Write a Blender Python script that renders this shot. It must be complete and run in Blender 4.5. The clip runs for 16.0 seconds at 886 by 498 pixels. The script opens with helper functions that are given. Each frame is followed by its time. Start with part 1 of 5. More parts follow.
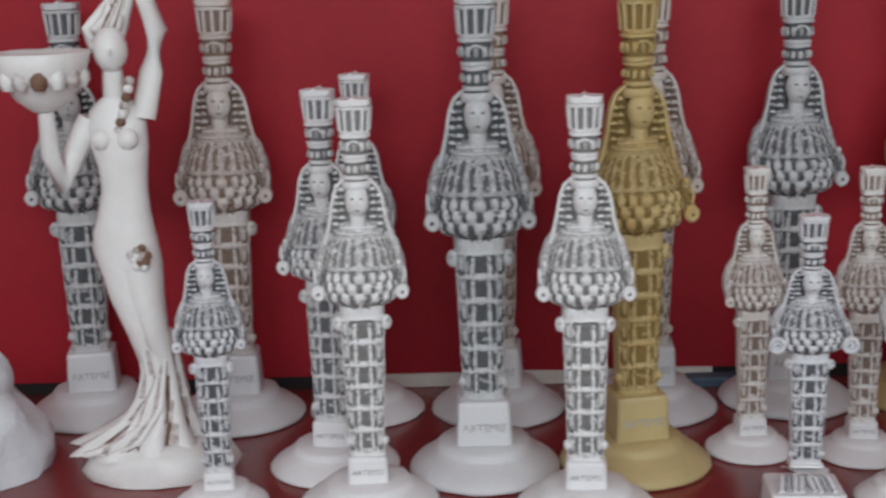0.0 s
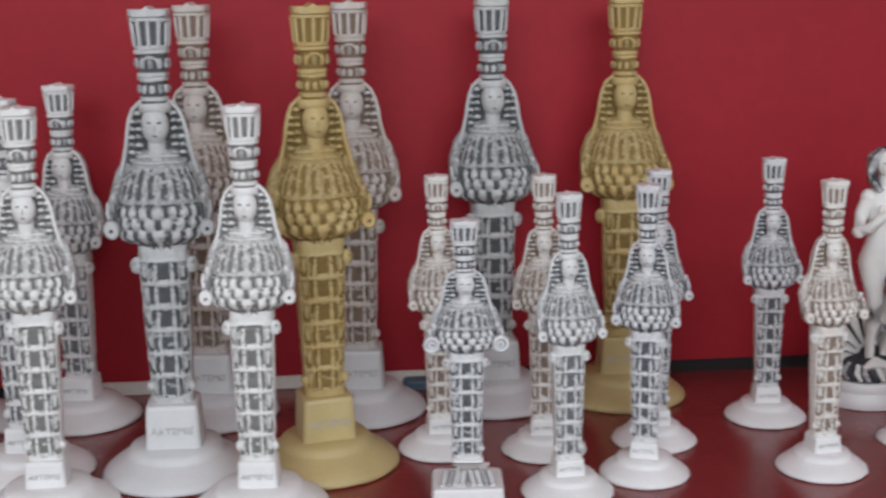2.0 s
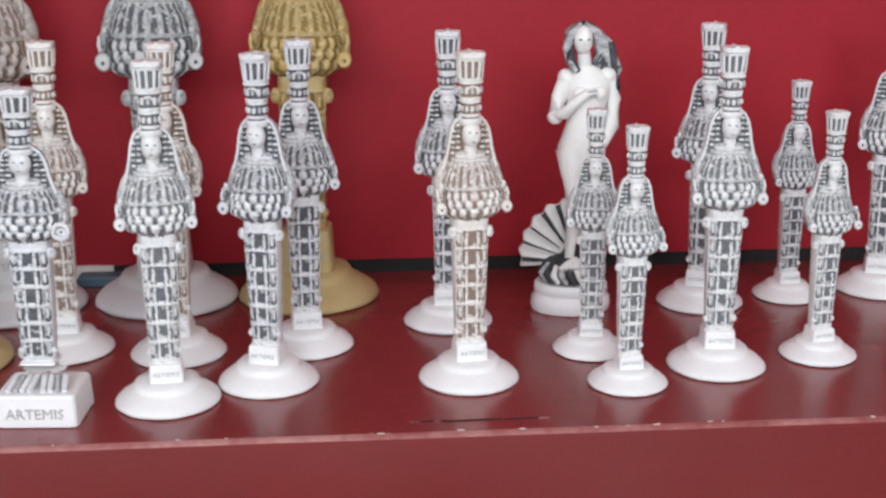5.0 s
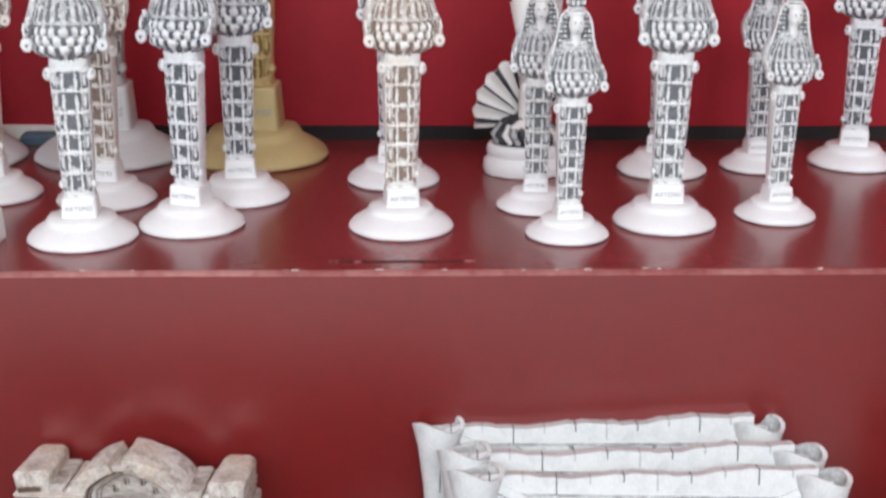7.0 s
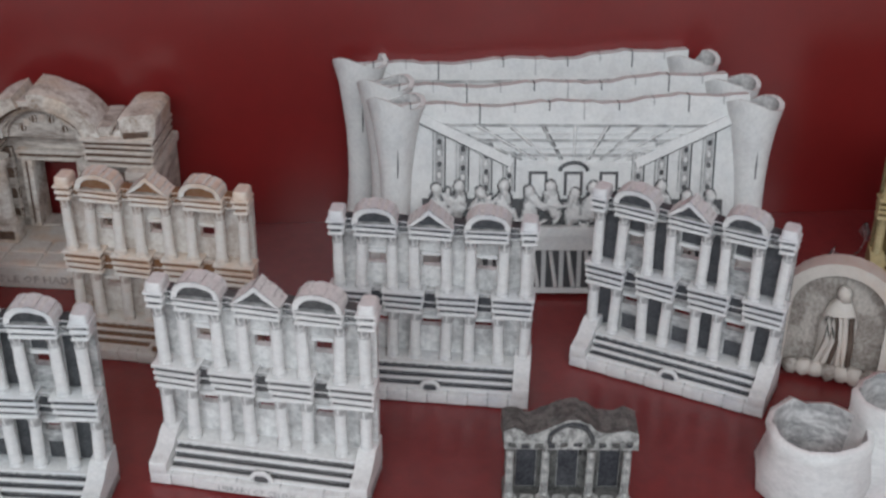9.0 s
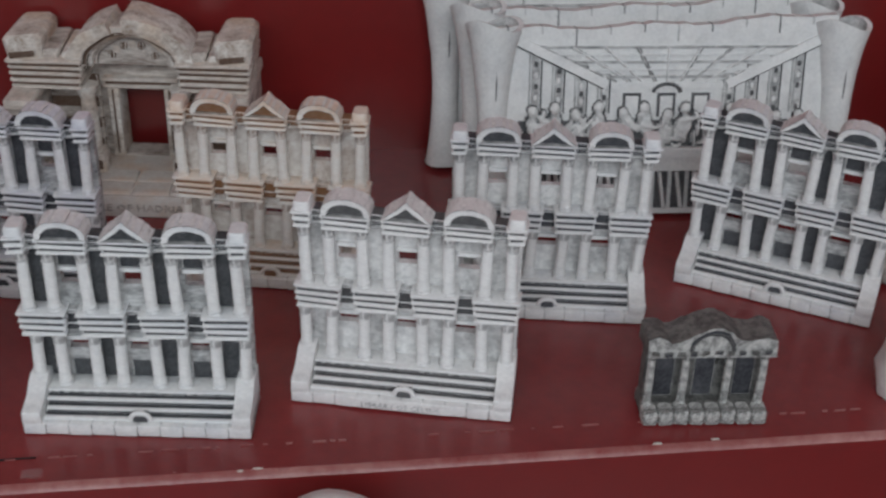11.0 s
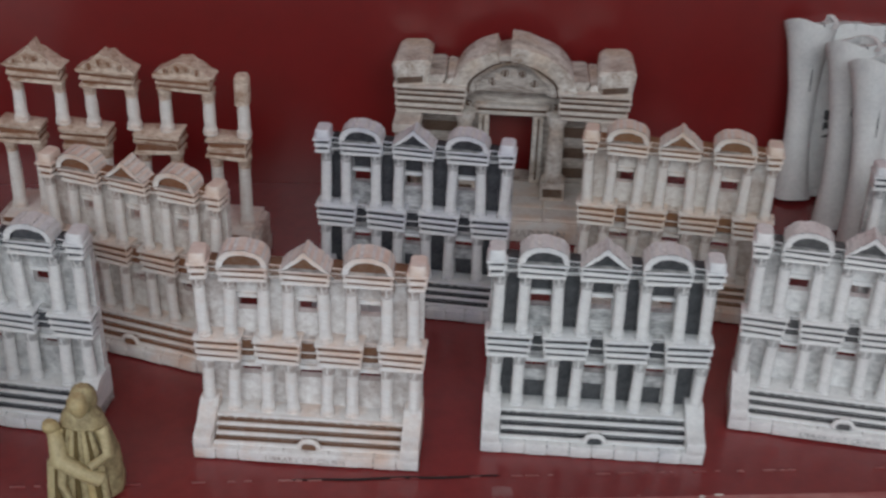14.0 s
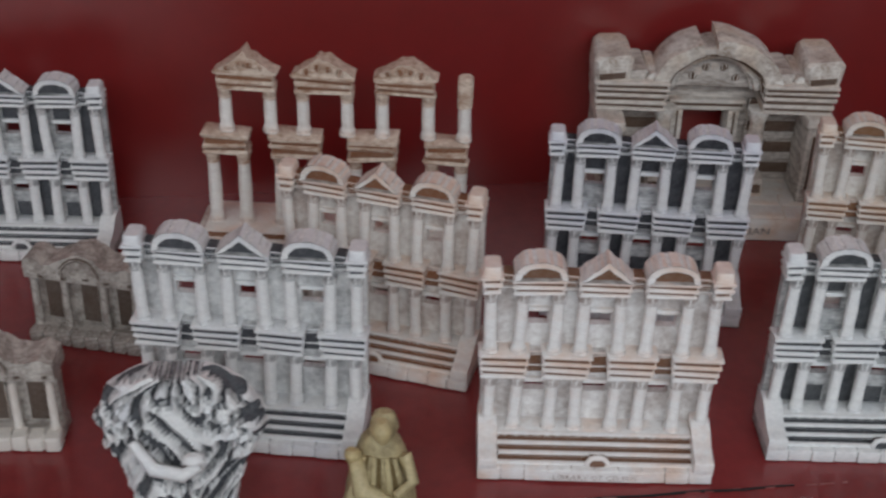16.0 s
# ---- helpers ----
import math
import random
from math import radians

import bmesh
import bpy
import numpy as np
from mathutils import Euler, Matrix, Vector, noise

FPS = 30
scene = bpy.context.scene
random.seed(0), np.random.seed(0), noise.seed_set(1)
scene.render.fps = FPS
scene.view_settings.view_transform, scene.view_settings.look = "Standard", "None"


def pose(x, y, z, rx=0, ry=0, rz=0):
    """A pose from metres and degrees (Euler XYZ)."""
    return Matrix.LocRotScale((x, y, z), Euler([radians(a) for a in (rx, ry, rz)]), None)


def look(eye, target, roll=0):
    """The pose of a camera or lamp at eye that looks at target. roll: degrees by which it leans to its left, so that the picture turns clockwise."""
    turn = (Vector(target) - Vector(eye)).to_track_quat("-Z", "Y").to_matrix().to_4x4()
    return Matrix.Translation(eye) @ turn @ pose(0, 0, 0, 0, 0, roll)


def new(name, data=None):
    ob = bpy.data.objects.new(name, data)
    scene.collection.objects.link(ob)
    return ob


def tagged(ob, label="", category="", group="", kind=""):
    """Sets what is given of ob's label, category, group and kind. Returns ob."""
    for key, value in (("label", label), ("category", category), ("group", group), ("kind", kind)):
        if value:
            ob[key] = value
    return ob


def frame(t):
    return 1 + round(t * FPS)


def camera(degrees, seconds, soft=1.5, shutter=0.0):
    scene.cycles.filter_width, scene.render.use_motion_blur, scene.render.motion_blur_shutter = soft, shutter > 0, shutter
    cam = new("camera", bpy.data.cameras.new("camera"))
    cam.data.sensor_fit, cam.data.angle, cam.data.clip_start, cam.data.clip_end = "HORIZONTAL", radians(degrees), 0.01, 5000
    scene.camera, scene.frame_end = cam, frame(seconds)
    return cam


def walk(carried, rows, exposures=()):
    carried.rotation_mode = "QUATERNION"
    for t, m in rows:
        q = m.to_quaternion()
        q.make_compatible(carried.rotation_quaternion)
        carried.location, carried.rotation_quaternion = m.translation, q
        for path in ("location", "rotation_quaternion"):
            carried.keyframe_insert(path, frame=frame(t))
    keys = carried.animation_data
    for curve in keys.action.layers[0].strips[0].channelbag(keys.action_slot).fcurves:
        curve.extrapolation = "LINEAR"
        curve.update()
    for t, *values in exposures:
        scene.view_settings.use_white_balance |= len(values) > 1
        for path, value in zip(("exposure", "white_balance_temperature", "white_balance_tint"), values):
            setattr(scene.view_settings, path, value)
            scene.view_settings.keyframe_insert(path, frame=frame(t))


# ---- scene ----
cam = camera(38.3, 16.0, soft=2.5, shutter=0.4)
PATH = [
    (0, (0.161, -0.003, 0.341), (0.143, 1.948, -0.097), -1.6),
    (0.5, (0.225, -0.01, 0.338), (0.193, 1.944, -0.087), -1.9),
    (1, (0.242, -0.015, 0.337), (0.286, 1.94, -0.083), -1.7),
    (1.5, (0.257, -0.023, 0.339), (0.37, 1.921, -0.108), -1.4),
    (2, (0.3, -0.035, 0.336), (0.453, 1.914, -0.079), -1.0),
    (2.5, (0.34, -0.042, 0.34), (0.542, 1.895, -0.108), -1.1),
    (3, (0.366, -0.04, 0.334), (0.623, 1.875, -0.18), -1.6),
    (3.5, (0.435, -0.03, 0.329), (0.667, 1.887, -0.193), -3.2),
    (4, (0.494, 0.006, 0.304), (0.707, 1.922, -0.23), -1.9),
    (4.2, (0.503, 0.02, 0.306), (0.708, 1.933, -0.239), -1.4),
    (6.5, (0.62, 0.049, 0.244), (0.698, 1.965, -0.324), 1.0),
    (7, (0.616, 0.052, 0.22), (0.7, 1.952, -0.396), 0.6),
    (7.5, (0.618, 0.052, 0.19), (0.707, 1.936, -0.476), -0.1),
    (8, (0.624, 0.055, 0.178), (0.736, 1.885, -0.622), 0.6),
    (8.5, (0.636, 0.056, 0.163), (0.751, 1.828, -0.758), 0.5),
    (8.7, (0.642, 0.054, 0.157), (0.761, 1.813, -0.788), 0.6),
    (10.8, (0.57, 0.049, 0.146), (0.792, 1.738, -0.902), 1.4),
    (11, (0.556, 0.048, 0.145), (0.791, 1.738, -0.899), 1.7),
    (11.5, (0.54, 0.053, 0.141), (0.778, 1.733, -0.918), 2.5),
    (12, (0.515, 0.055, 0.147), (0.739, 1.752, -0.888), 2.7),
    (12.5, (0.488, 0.051, 0.145), (0.695, 1.754, -0.883), 2.9),
    (13, (0.446, 0.046, 0.152), (0.656, 1.752, -0.87), 2.4),
    (13.5, (0.412, 0.036, 0.154), (0.618, 1.756, -0.844), 2.6),
    (14, (0.397, 0.055, 0.148), (0.54, 1.772, -0.867), 1.9),
    (14.5, (0.393, 0.086, 0.136), (0.483, 1.805, -0.883), 0.7),
    (15, (0.354, 0.093, 0.131), (0.499, 1.805, -0.892), 1.0),
    (15.5, (0.311, 0.093, 0.141), (0.5, 1.792, -0.898), 0.6),
    (16, (0.268, 0.089, 0.142), (0.5, 1.787, -0.89), 1.6),
]
EXPOSURES = [(0, -0.7), (1, -0.75), (1.5, -0.5), (2, -0.45), (3, -0.4), (4, -0.14), (6.5, 0.13), (7.3, 0.16), (8, -0.2), (8.7, -0.58), (11, -0.94), (16, -0.94)]
walk(cam, [(t, look(eye, target, roll)) for t, eye, target, roll in PATH], exposures=EXPOSURES)

# ---- light ----
world = bpy.data.worlds.new("world")
scene.world = world
world.use_nodes = True
wn = world.node_tree
sky = wn.nodes.new("ShaderNodeTexSky")
sky.sky_type = "NISHITA"
sky.sun_disc = False
sky.sun_elevation, sky.sun_rotation = radians(70), radians(28)
wn.links.new(sky.outputs[0], wn.nodes["Background"].inputs[0])
wn.nodes["Background"].inputs[1].default_value = 0.12


def area(name, m, w, h, watts, colour):
    d = bpy.data.lights.new(name, "AREA")
    d.shape, d.size, d.size_y, d.energy, d.color = "RECTANGLE", w, h, watts, colour
    ob = new(name, d)
    ob.matrix_basis = m
    return ob


# the open shop front behind the camera lets the daylight in
area("shop_front_daylight", look((0.3, -1.72, 1.24), (0.4, 0.8, 0.0)), 2.9, 0.78, 70, (0.88, 0.94, 1.0))
sun = bpy.data.lights.new("sun", "SUN")
sun.energy, sun.angle, sun.color = 5.0, radians(0.6), (1.0, 0.95, 0.88)
new("sun", sun).matrix_basis = look((0, 0, 0), (-0.2, -0.38, -1.2))


# ---- materials ----
def nodes_of(name):
    m = bpy.data.materials.new(name)
    m.use_nodes = True
    t = m.node_tree
    return m, t, t.nodes["Principled BSDF"]


def noise_node(t, scale, detail=4.0, rough=0.6):
    c = t.nodes.new("ShaderNodeTexCoord")
    n = t.nodes.new("ShaderNodeTexNoise")
    n.inputs["Scale"].default_value, n.inputs["Detail"].default_value, n.inputs["Roughness"].default_value = scale, detail, rough
    t.links.new(c.outputs["Object"], n.inputs["Vector"])
    return n


def ramp(t, source, lo, hi, a, b):
    r = t.nodes.new("ShaderNodeValToRGB")
    r.color_ramp.elements[0].position, r.color_ramp.elements[1].position = lo, hi
    r.color_ramp.elements[0].color, r.color_ramp.elements[1].color = (*a, 1), (*b, 1)
    t.links.new(source, r.inputs[0])
    return r


def mixed(t, fac, a, b, kind="MIX"):
    m = t.nodes.new("ShaderNodeMix")
    m.data_type, m.blend_type = "RGBA", kind
    for link, sock in ((fac, m.inputs[0]), (a, m.inputs[6]), (b, m.inputs[7])):
        if isinstance(link, (int, float)):
            sock.default_value = link
        elif isinstance(link, tuple):
            sock.default_value = (*link, 1)
        else:
            t.links.new(link, sock)
    return m.outputs[2]


def surface(name, light, dark, coarse=30.0, fine=300.0, lo=0.35, hi=0.65, rough=0.6, bump=0.15, bump_size=0.0006, sheen=0.0, specular=0.5, coat_ior=1.5, stain=None, coat_rough=0.18, strata=0.0):
    """Paint or cast resin: two colours mixed by a coarse and a fine grain, with a fine relief."""
    m, t, p = nodes_of(name)
    big, small = noise_node(t, coarse), noise_node(t, fine, 6.0, 0.7)
    if strata:
        # the wash lies in level streaks
        mp = t.nodes.new("ShaderNodeMapping")
        mp.inputs["Scale"].default_value = (strata, strata, 1.5)
        for n in (big, small):
            t.links.new(n.inputs["Vector"].links[0].from_node.outputs["Object"], mp.inputs["Vector"]) if n is big else None
            t.links.new(mp.outputs[0], n.inputs["Vector"])
    a = ramp(t, big.outputs[0], lo, hi, dark, light)
    b = ramp(t, small.outputs[0], 0.3, 0.62, dark, light)
    col = mixed(t, 0.5, a.outputs[0], b.outputs[0])
    if stain:
        blot = noise_node(t, 55, 3.0, 0.55)
        veil = ramp(t, blot.outputs[0], 0.46, 0.72, (1, 1, 1), stain)
        col = mixed(t, 1.0, col, veil.outputs[0], "MULTIPLY")
    t.links.new(col, p.inputs["Base Color"])
    p.inputs["Roughness"].default_value = rough
    p.inputs["Specular IOR Level"].default_value = specular
    if sheen:
        p.inputs["Coat IOR"].default_value = coat_ior
        p.inputs["Coat Weight"].default_value = sheen
        p.inputs["Coat Roughness"].default_value = coat_rough
    bp = t.nodes.new("ShaderNodeBump")
    bp.inputs["Strength"].default_value, bp.inputs["Distance"].default_value = bump, bump_size
    t.links.new(small.outputs[0], bp.inputs["Height"])
    t.links.new(bp.outputs[0], p.inputs["Normal"])
    return m


WORN = surface("worn_edge_paint", (0.42, 0.2, 0.18), (0.22, 0.03, 0.03), 14, 160, 0.45, 0.62, rough=0.35, bump=0.1, bump_size=0.001)
WALL_RED = surface("red_wall_paint", (0.36, 0.016, 0.026), (0.29, 0.013, 0.022), 5, 60, rough=0.5, bump=0.06, bump_size=0.002, specular=0.22)
RISER_RED = surface("red_riser_paint", (0.2, 0.011, 0.011), (0.165, 0.009, 0.009), 6, 90, rough=0.3, bump=0.05, bump_size=0.001, sheen=1.0, coat_ior=1.6, coat_rough=0.3)
SHELF_RED = surface("varnished_red_shelf", (0.25, 0.03, 0.03), (0.175, 0.022, 0.023), 9, 140, rough=0.27, bump=0.08, bump_size=0.0008, sheen=0.3)
STREET = surface("pale_paving", (0.75, 0.74, 0.72), (0.62, 0.61, 0.6), 1.5, 20, rough=0.7)
FLOOR_M = surface("grey_tiles", (0.16, 0.15, 0.14), (0.12, 0.115, 0.11), 4, 60, rough=0.5)
PLASTER = surface("white_plaster", (0.78, 0.77, 0.74), (0.68, 0.67, 0.65), 3, 60, rough=0.8)
GAP = surface("dark_gap", (0.012, 0.01, 0.01), (0.02, 0.016, 0.015), 20, 200, rough=0.9)
PAPER = surface("pale_strip", (0.75, 0.72, 0.66), (0.62, 0.58, 0.5), 40, 300, rough=0.8)
BLUE = surface("blue_plastic", (0.07, 0.12, 0.16), (0.05, 0.09, 0.13), 20, 200, rough=0.4)

WHITE = (0.84, 0.83, 0.81)
SMOOTH = surface("white_resin", (0.86, 0.85, 0.84), (0.78, 0.77, 0.77), 40, 500, 0.3, 0.6, rough=0.48, bump=0.1, bump_size=0.0003)


WASH_COLOURS = {}


def wash(name, light, dark, k=1.0, keep=0.8, strata=0.0):
    """The two states of one cast: raised parts with little wash left, and recesses that hold it."""
    def blend(k):
        return tuple(k * a + (1 - k) * b for a, b in zip(light, dark))
    WASH_COLOURS[name + "_raised"] = light, blend(0.3)
    raised = surface(name + "_raised", light, blend(keep), 160 * k, 800 * k, 0.26, 0.46 + 0.6 * (0.8 - keep), rough=0.55, bump=0.3, bump_size=0.0005, stain=tuple(min(1.0, 0.5 + 0.5 * (d / max(dark)) ** 0.6 * 0.9) for d in dark), strata=strata)
    body = surface(name + "_body", blend(0.8), blend(0.12), 170 * k, 700 * k, 0.4, 0.6, rough=0.6, bump=0.35, bump_size=0.0006, strata=strata)
    recess = surface(name + "_recess", blend(0.12), dark, 130 * k, 700 * k, 0.42, 0.72, rough=0.8, bump=0.3, bump_size=0.0005, specular=0.2)
    return raised, body, recess


stained_walls = {}


def stained_wall(raised):
    """The plain walls of a cast: mostly wiped clean, the wash left in blotches and in the grain."""
    if raised.name not in stained_walls:
        light, dark = WASH_COLOURS[raised.name]
        stained_walls[raised.name] = surface(raised.name + "_wall", light, dark, 75, 420, 0.36, 0.56, rough=0.6, bump=0.3, bump_size=0.0005)
    return stained_walls[raised.name]


GREY = wash("grey_wash", WHITE, (0.045, 0.047, 0.055), keep=0.66, strata=0.6)
INK = wash("dark_wash", (0.8, 0.79, 0.79), (0.018, 0.019, 0.026), keep=0.66, strata=0.6)
PALE = wash("pale_wash", (0.9, 0.89, 0.87), (0.075, 0.073, 0.075), keep=0.66, strata=0.6)
BROWN = wash("brown_wash", (0.9, 0.88, 0.86), (0.17, 0.075, 0.035), keep=0.66, strata=0.6)
TAUPE = wash("taupe_wash", (0.68, 0.63, 0.57), (0.085, 0.055, 0.04))
RUST = wash("rust_wash", (0.84, 0.8, 0.75), (0.21, 0.08, 0.032), keep=0.66, strata=0.6)
PALE_INK = wash("slate_wash", (0.88, 0.88, 0.86), (0.035, 0.038, 0.043), keep=0.66, strata=0.6)
TAUPE_LIB = wash("beige_wash", (0.82, 0.79, 0.74), (0.22, 0.1, 0.042), keep=0.66, strata=0.6)
SCROLL = wash("scroll_wash", (0.8, 0.8, 0.78), (0.07, 0.072, 0.076), 0.6, 0.7)
TEMPLE = wash("temple_wash", (0.82, 0.76, 0.69), (0.1, 0.054, 0.032), 0.8, 0.3, 0.45)
TEMPLE_STONE = surface("temple_stone", (0.82, 0.79, 0.74), (0.27, 0.18, 0.12), 110, 520, 0.36, 0.52, rough=0.7, bump=0.5, bump_size=0.0008, stain=(0.75, 0.6, 0.48))
GATE_STAIN = surface("gateway_stain", (0.78, 0.66, 0.55), (0.26, 0.11, 0.045), 150, 700, 0.36, 0.6, rough=0.65, bump=0.4, bump_size=0.0006, strata=0.6)
GOLD = wash("ochre_cast", (0.6, 0.5, 0.28), (0.1, 0.065, 0.022), 1.0, 0.4)
GOLD_SMOOTH = surface("ochre_smooth", (0.56, 0.44, 0.21), (0.49, 0.38, 0.17), 40, 400, rough=0.5)
# figurines: the same washes at the finer grain of their small carving
GREY_CAST = wash("grey_cast", WHITE, (0.13, 0.133, 0.143), 2.2, 0.62)
INK_CAST = wash("ink_cast", (0.82, 0.81, 0.81), (0.075, 0.078, 0.088), 2.2, 0.58)
PALE_CAST = wash("pale_cast", (0.88, 0.87, 0.85), (0.19, 0.18, 0.17), 2.2, 0.7)
BROWN_CAST = wash("brown_cast", (0.85, 0.83, 0.79), (0.24, 0.165, 0.125), 2.2, 0.62)
# tall figurines, mostly at the back: weaker light put into darker resin colours
DIMMED_INK_CAST = wash("dimmed_ink_cast", (0.62, 0.62, 0.61), (0.075, 0.078, 0.083), 2.2, 0.58)
DIMMED_BROWN_CAST = wash("dimmed_brown_cast", (0.64, 0.6, 0.56), (0.2, 0.135, 0.1), 2.2, 0.62)
DIMMED_SMOOTH = surface("dimmed_white_resin", (0.7, 0.7, 0.7), (0.62, 0.62, 0.62), 40, 500, 0.3, 0.6, rough=0.5, bump=0.1, bump_size=0.0003)
GOLD_CAST = wash("gold_cast", (0.55, 0.42, 0.19), (0.22, 0.14, 0.045), 2.2, 0.65)
VENUS = surface("ivory_resin", (0.85, 0.83, 0.8), (0.76, 0.74, 0.7), 60, 500, 0.3, 0.6, rough=0.45, bump=0.1, bump_size=0.0003)
LETTER = surface("dark_lettering", (0.5, 0.49, 0.48), (0.3, 0.3, 0.3), 100, 500, rough=0.7)


# ---- mesh tools ----
class Geo:
    """Collects the faces of one mesh, each with the number of its material."""

    def __init__(self):
        self.v, self.f, self.m, self.s = [], [], [], []

    def add(self, verts, faces, mat=0, smooth=False):
        k = len(self.v)
        self.v += [tuple(p) for p in verts]
        for f in faces:
            self.f.append(tuple(i + k for i in f))
            self.m.append(mat)
            self.s.append(smooth)
        return self

    def box(self, x0, x1, y0, y1, z0, z1, mat=0, front=None, bevel=0.0):
        """A block with its vertical and top edges cut at an angle of bevel."""
        b = min(bevel, (x1 - x0) / 3, (y1 - y0) / 3, (z1 - z0) / 2)
        if b <= 0:
            v = [(x, y, z) for z in (z0, z1) for x, y in ((x0, y0), (x1, y0), (x1, y1), (x0, y1))]
            self.add(v, [(3, 2, 1, 0), (4, 5, 6, 7), (1, 2, 6, 5), (2, 3, 7, 6), (3, 0, 4, 7), (0, 1, 5, 4)], mat)
            if front is not None:
                self.m[-1] = front
            return self
        def octo(d, z):
            a, c, e, g = x0 + d, x1 - d, y0 + d, y1 - d
            return [(a + b, e, z), (c - b, e, z), (c, e + b, z), (c, g - b, z), (c - b, g, z), (a + b, g, z), (a, g - b, z), (a, e + b, z)]
        return self.loft([octo(0, z0), octo(0, z1 - b), octo(b * 0.7, z1)], mat)

    def loft(self, rings, mat=0, smooth=False, caps=True, close=True):
        n = len(rings[0])
        v = [p for r in rings for p in r]
        f = []
        for i in range(len(rings) - 1):
            for j in range(n if close else n - 1):
                k = (j + 1) % n
                f.append((i * n + j, i * n + k, (i + 1) * n + k, (i + 1) * n + j))
        self.add(v, f, mat, smooth)
        if caps:
            self.add(rings[0], [tuple(range(n - 1, -1, -1))], mat)
            self.add(rings[-1], [tuple(range(n))], mat)
        return self

    def ball(self, c, r, mat=0, nu=8, nv=5, smooth=True):
        rx, ry, rz = r if isinstance(r, tuple) else (r, r, r)
        rings = []
        for i in range(1, nv):
            a = math.pi * i / nv
            rings.append([(c[0] + rx * math.sin(a) * math.cos(2 * math.pi * j / nu), c[1] + ry * math.sin(a) * math.sin(2 * math.pi * j / nu), c[2] - rz * math.cos(a)) for j in range(nu)])
        return self.loft(rings, mat, smooth)

    def turned(self, profile, n=16, mat=0, smooth=True, x=0.0, y=0.0):
        return self.loft([[(x + r * math.cos(2 * math.pi * j / n), y + r * math.sin(2 * math.pi * j / n), z) for j in range(n)] for r, z in profile], mat, smooth)

    def tube(self, path, n=6, mat=0, smooth=True):
        """A tube along points with radii: (x, y, z, r)."""
        rings = []
        for i, (x, y, z, r) in enumerate(path):
            a, b = path[max(i - 1, 0)], path[min(i + 1, len(path) - 1)]
            d = Vector(b[:3]) - Vector(a[:3])
            q = d.to_track_quat("Z", "Y")
            rings.append([tuple(Vector((x, y, z)) + q @ Vector((r * math.cos(2 * math.pi * j / n), r * math.sin(2 * math.pi * j / n), 0))) for j in range(n)])
        return self.loft(rings, mat, smooth)

    def sweep_x(self, outline, x0, x1, mat=0, smooth=False):
        """An outline of (y, z) drawn along x."""
        return self.loft([[(x0, y, z) for y, z in outline], [(x1, y, z) for y, z in outline]], mat, smooth)

    def sweep_y(self, outline, y0, y1, mat=0, smooth=False, front=None):
        """An outline of (x, z) drawn along y, from front to back."""
        a, b = [(x, y0, z) for x, z in outline], [(x, y1, z) for x, z in outline]
        self.loft([a, b], mat, smooth, caps=False)
        n = len(a)
        self.add(a, [tuple(range(n - 1, -1, -1))], mat if front is None else front)
        return self.add(b, [tuple(range(n))], mat)

    def words(self, text, size, x, y, z, mat=0, depth=0.0004):
        """Raised letters, standing upright, that face -y and are centred on x."""
        c = bpy.data.curves.new("words", "FONT")
        c.body, c.size, c.align_x, c.extrude, c.resolution_u = text, size, "CENTER", depth, 1
        ob = new("words", c)
        dg = bpy.context.evaluated_depsgraph_get()
        me = bpy.data.meshes.new_from_object(ob.evaluated_get(dg))
        self.add([(x + v.co.x, y - v.co.z, z + v.co.y) for v in me.vertices], [tuple(p.vertices) for p in me.polygons], mat)
        bpy.data.objects.remove(ob)
        bpy.data.curves.remove(c)
        bpy.data.meshes.remove(me)
        return self

    def roughen(self, amount, scale, seed=0.0):
        """Uneven, hand-cast surface: every point is shifted a little."""
        off = Vector((seed, seed * 1.7, -seed))
        self.v = [tuple(Vector(p) + amount * noise.noise_vector(Vector(p) * scale + off)) for p in self.v]
        return self

    def mesh(self, name, mats, soften=0.0):
        me = bpy.data.meshes.new(name)
        me.from_pydata(self.v, [], self.f)
        me.polygons.foreach_set("material_index", self.m)
        me.polygons.foreach_set("use_smooth", self.s)
        for m in mats:
            me.materials.append(m)
        bm = bmesh.new()
        bm.from_mesh(me)
        bmesh.ops.recalc_face_normals(bm, faces=bm.faces)
        if soften:
            sharp = [e for e in bm.edges if len(e.link_faces) == 2 and e.calc_face_angle(0) > 0.7]
            bmesh.ops.bevel(bm, geom=sharp, offset=soften, segments=2, profile=0.5, affect="EDGES", clamp_overlap=True)
            for f in bm.faces:
                f.smooth = True
            for e in bm.edges:
                e.smooth = len(e.link_faces) < 2 or e.calc_face_angle(0) < 0.75
        bm.to_mesh(me)
        bm.free()
        me.update()
        return me


def part(name, data, parent, label="", m=None):
    ob = new(name, data)
    ob.parent = parent
    if m is not None:
        ob.matrix_basis = m
    return tagged(ob, label)


def thing(name, data, m, label, category, group="", kind=""):
    ob = new(name, data)
    ob.matrix_basis = m
    return tagged(ob, label, category, group, kind)


def oval(x, y, z, rx, ry, n=16, p=2.0):
    """A rounded outline; p above 2 squares it."""
    pts = []
    for j in range(n):
        a = 2 * math.pi * (j + 0.5) / n
        c, s = math.cos(a), math.sin(a)
        pts.append((x + rx * math.copysign(abs(c) ** (2 / p), c), y + ry * math.copysign(abs(s) ** (2 / p), s), z))
    return pts


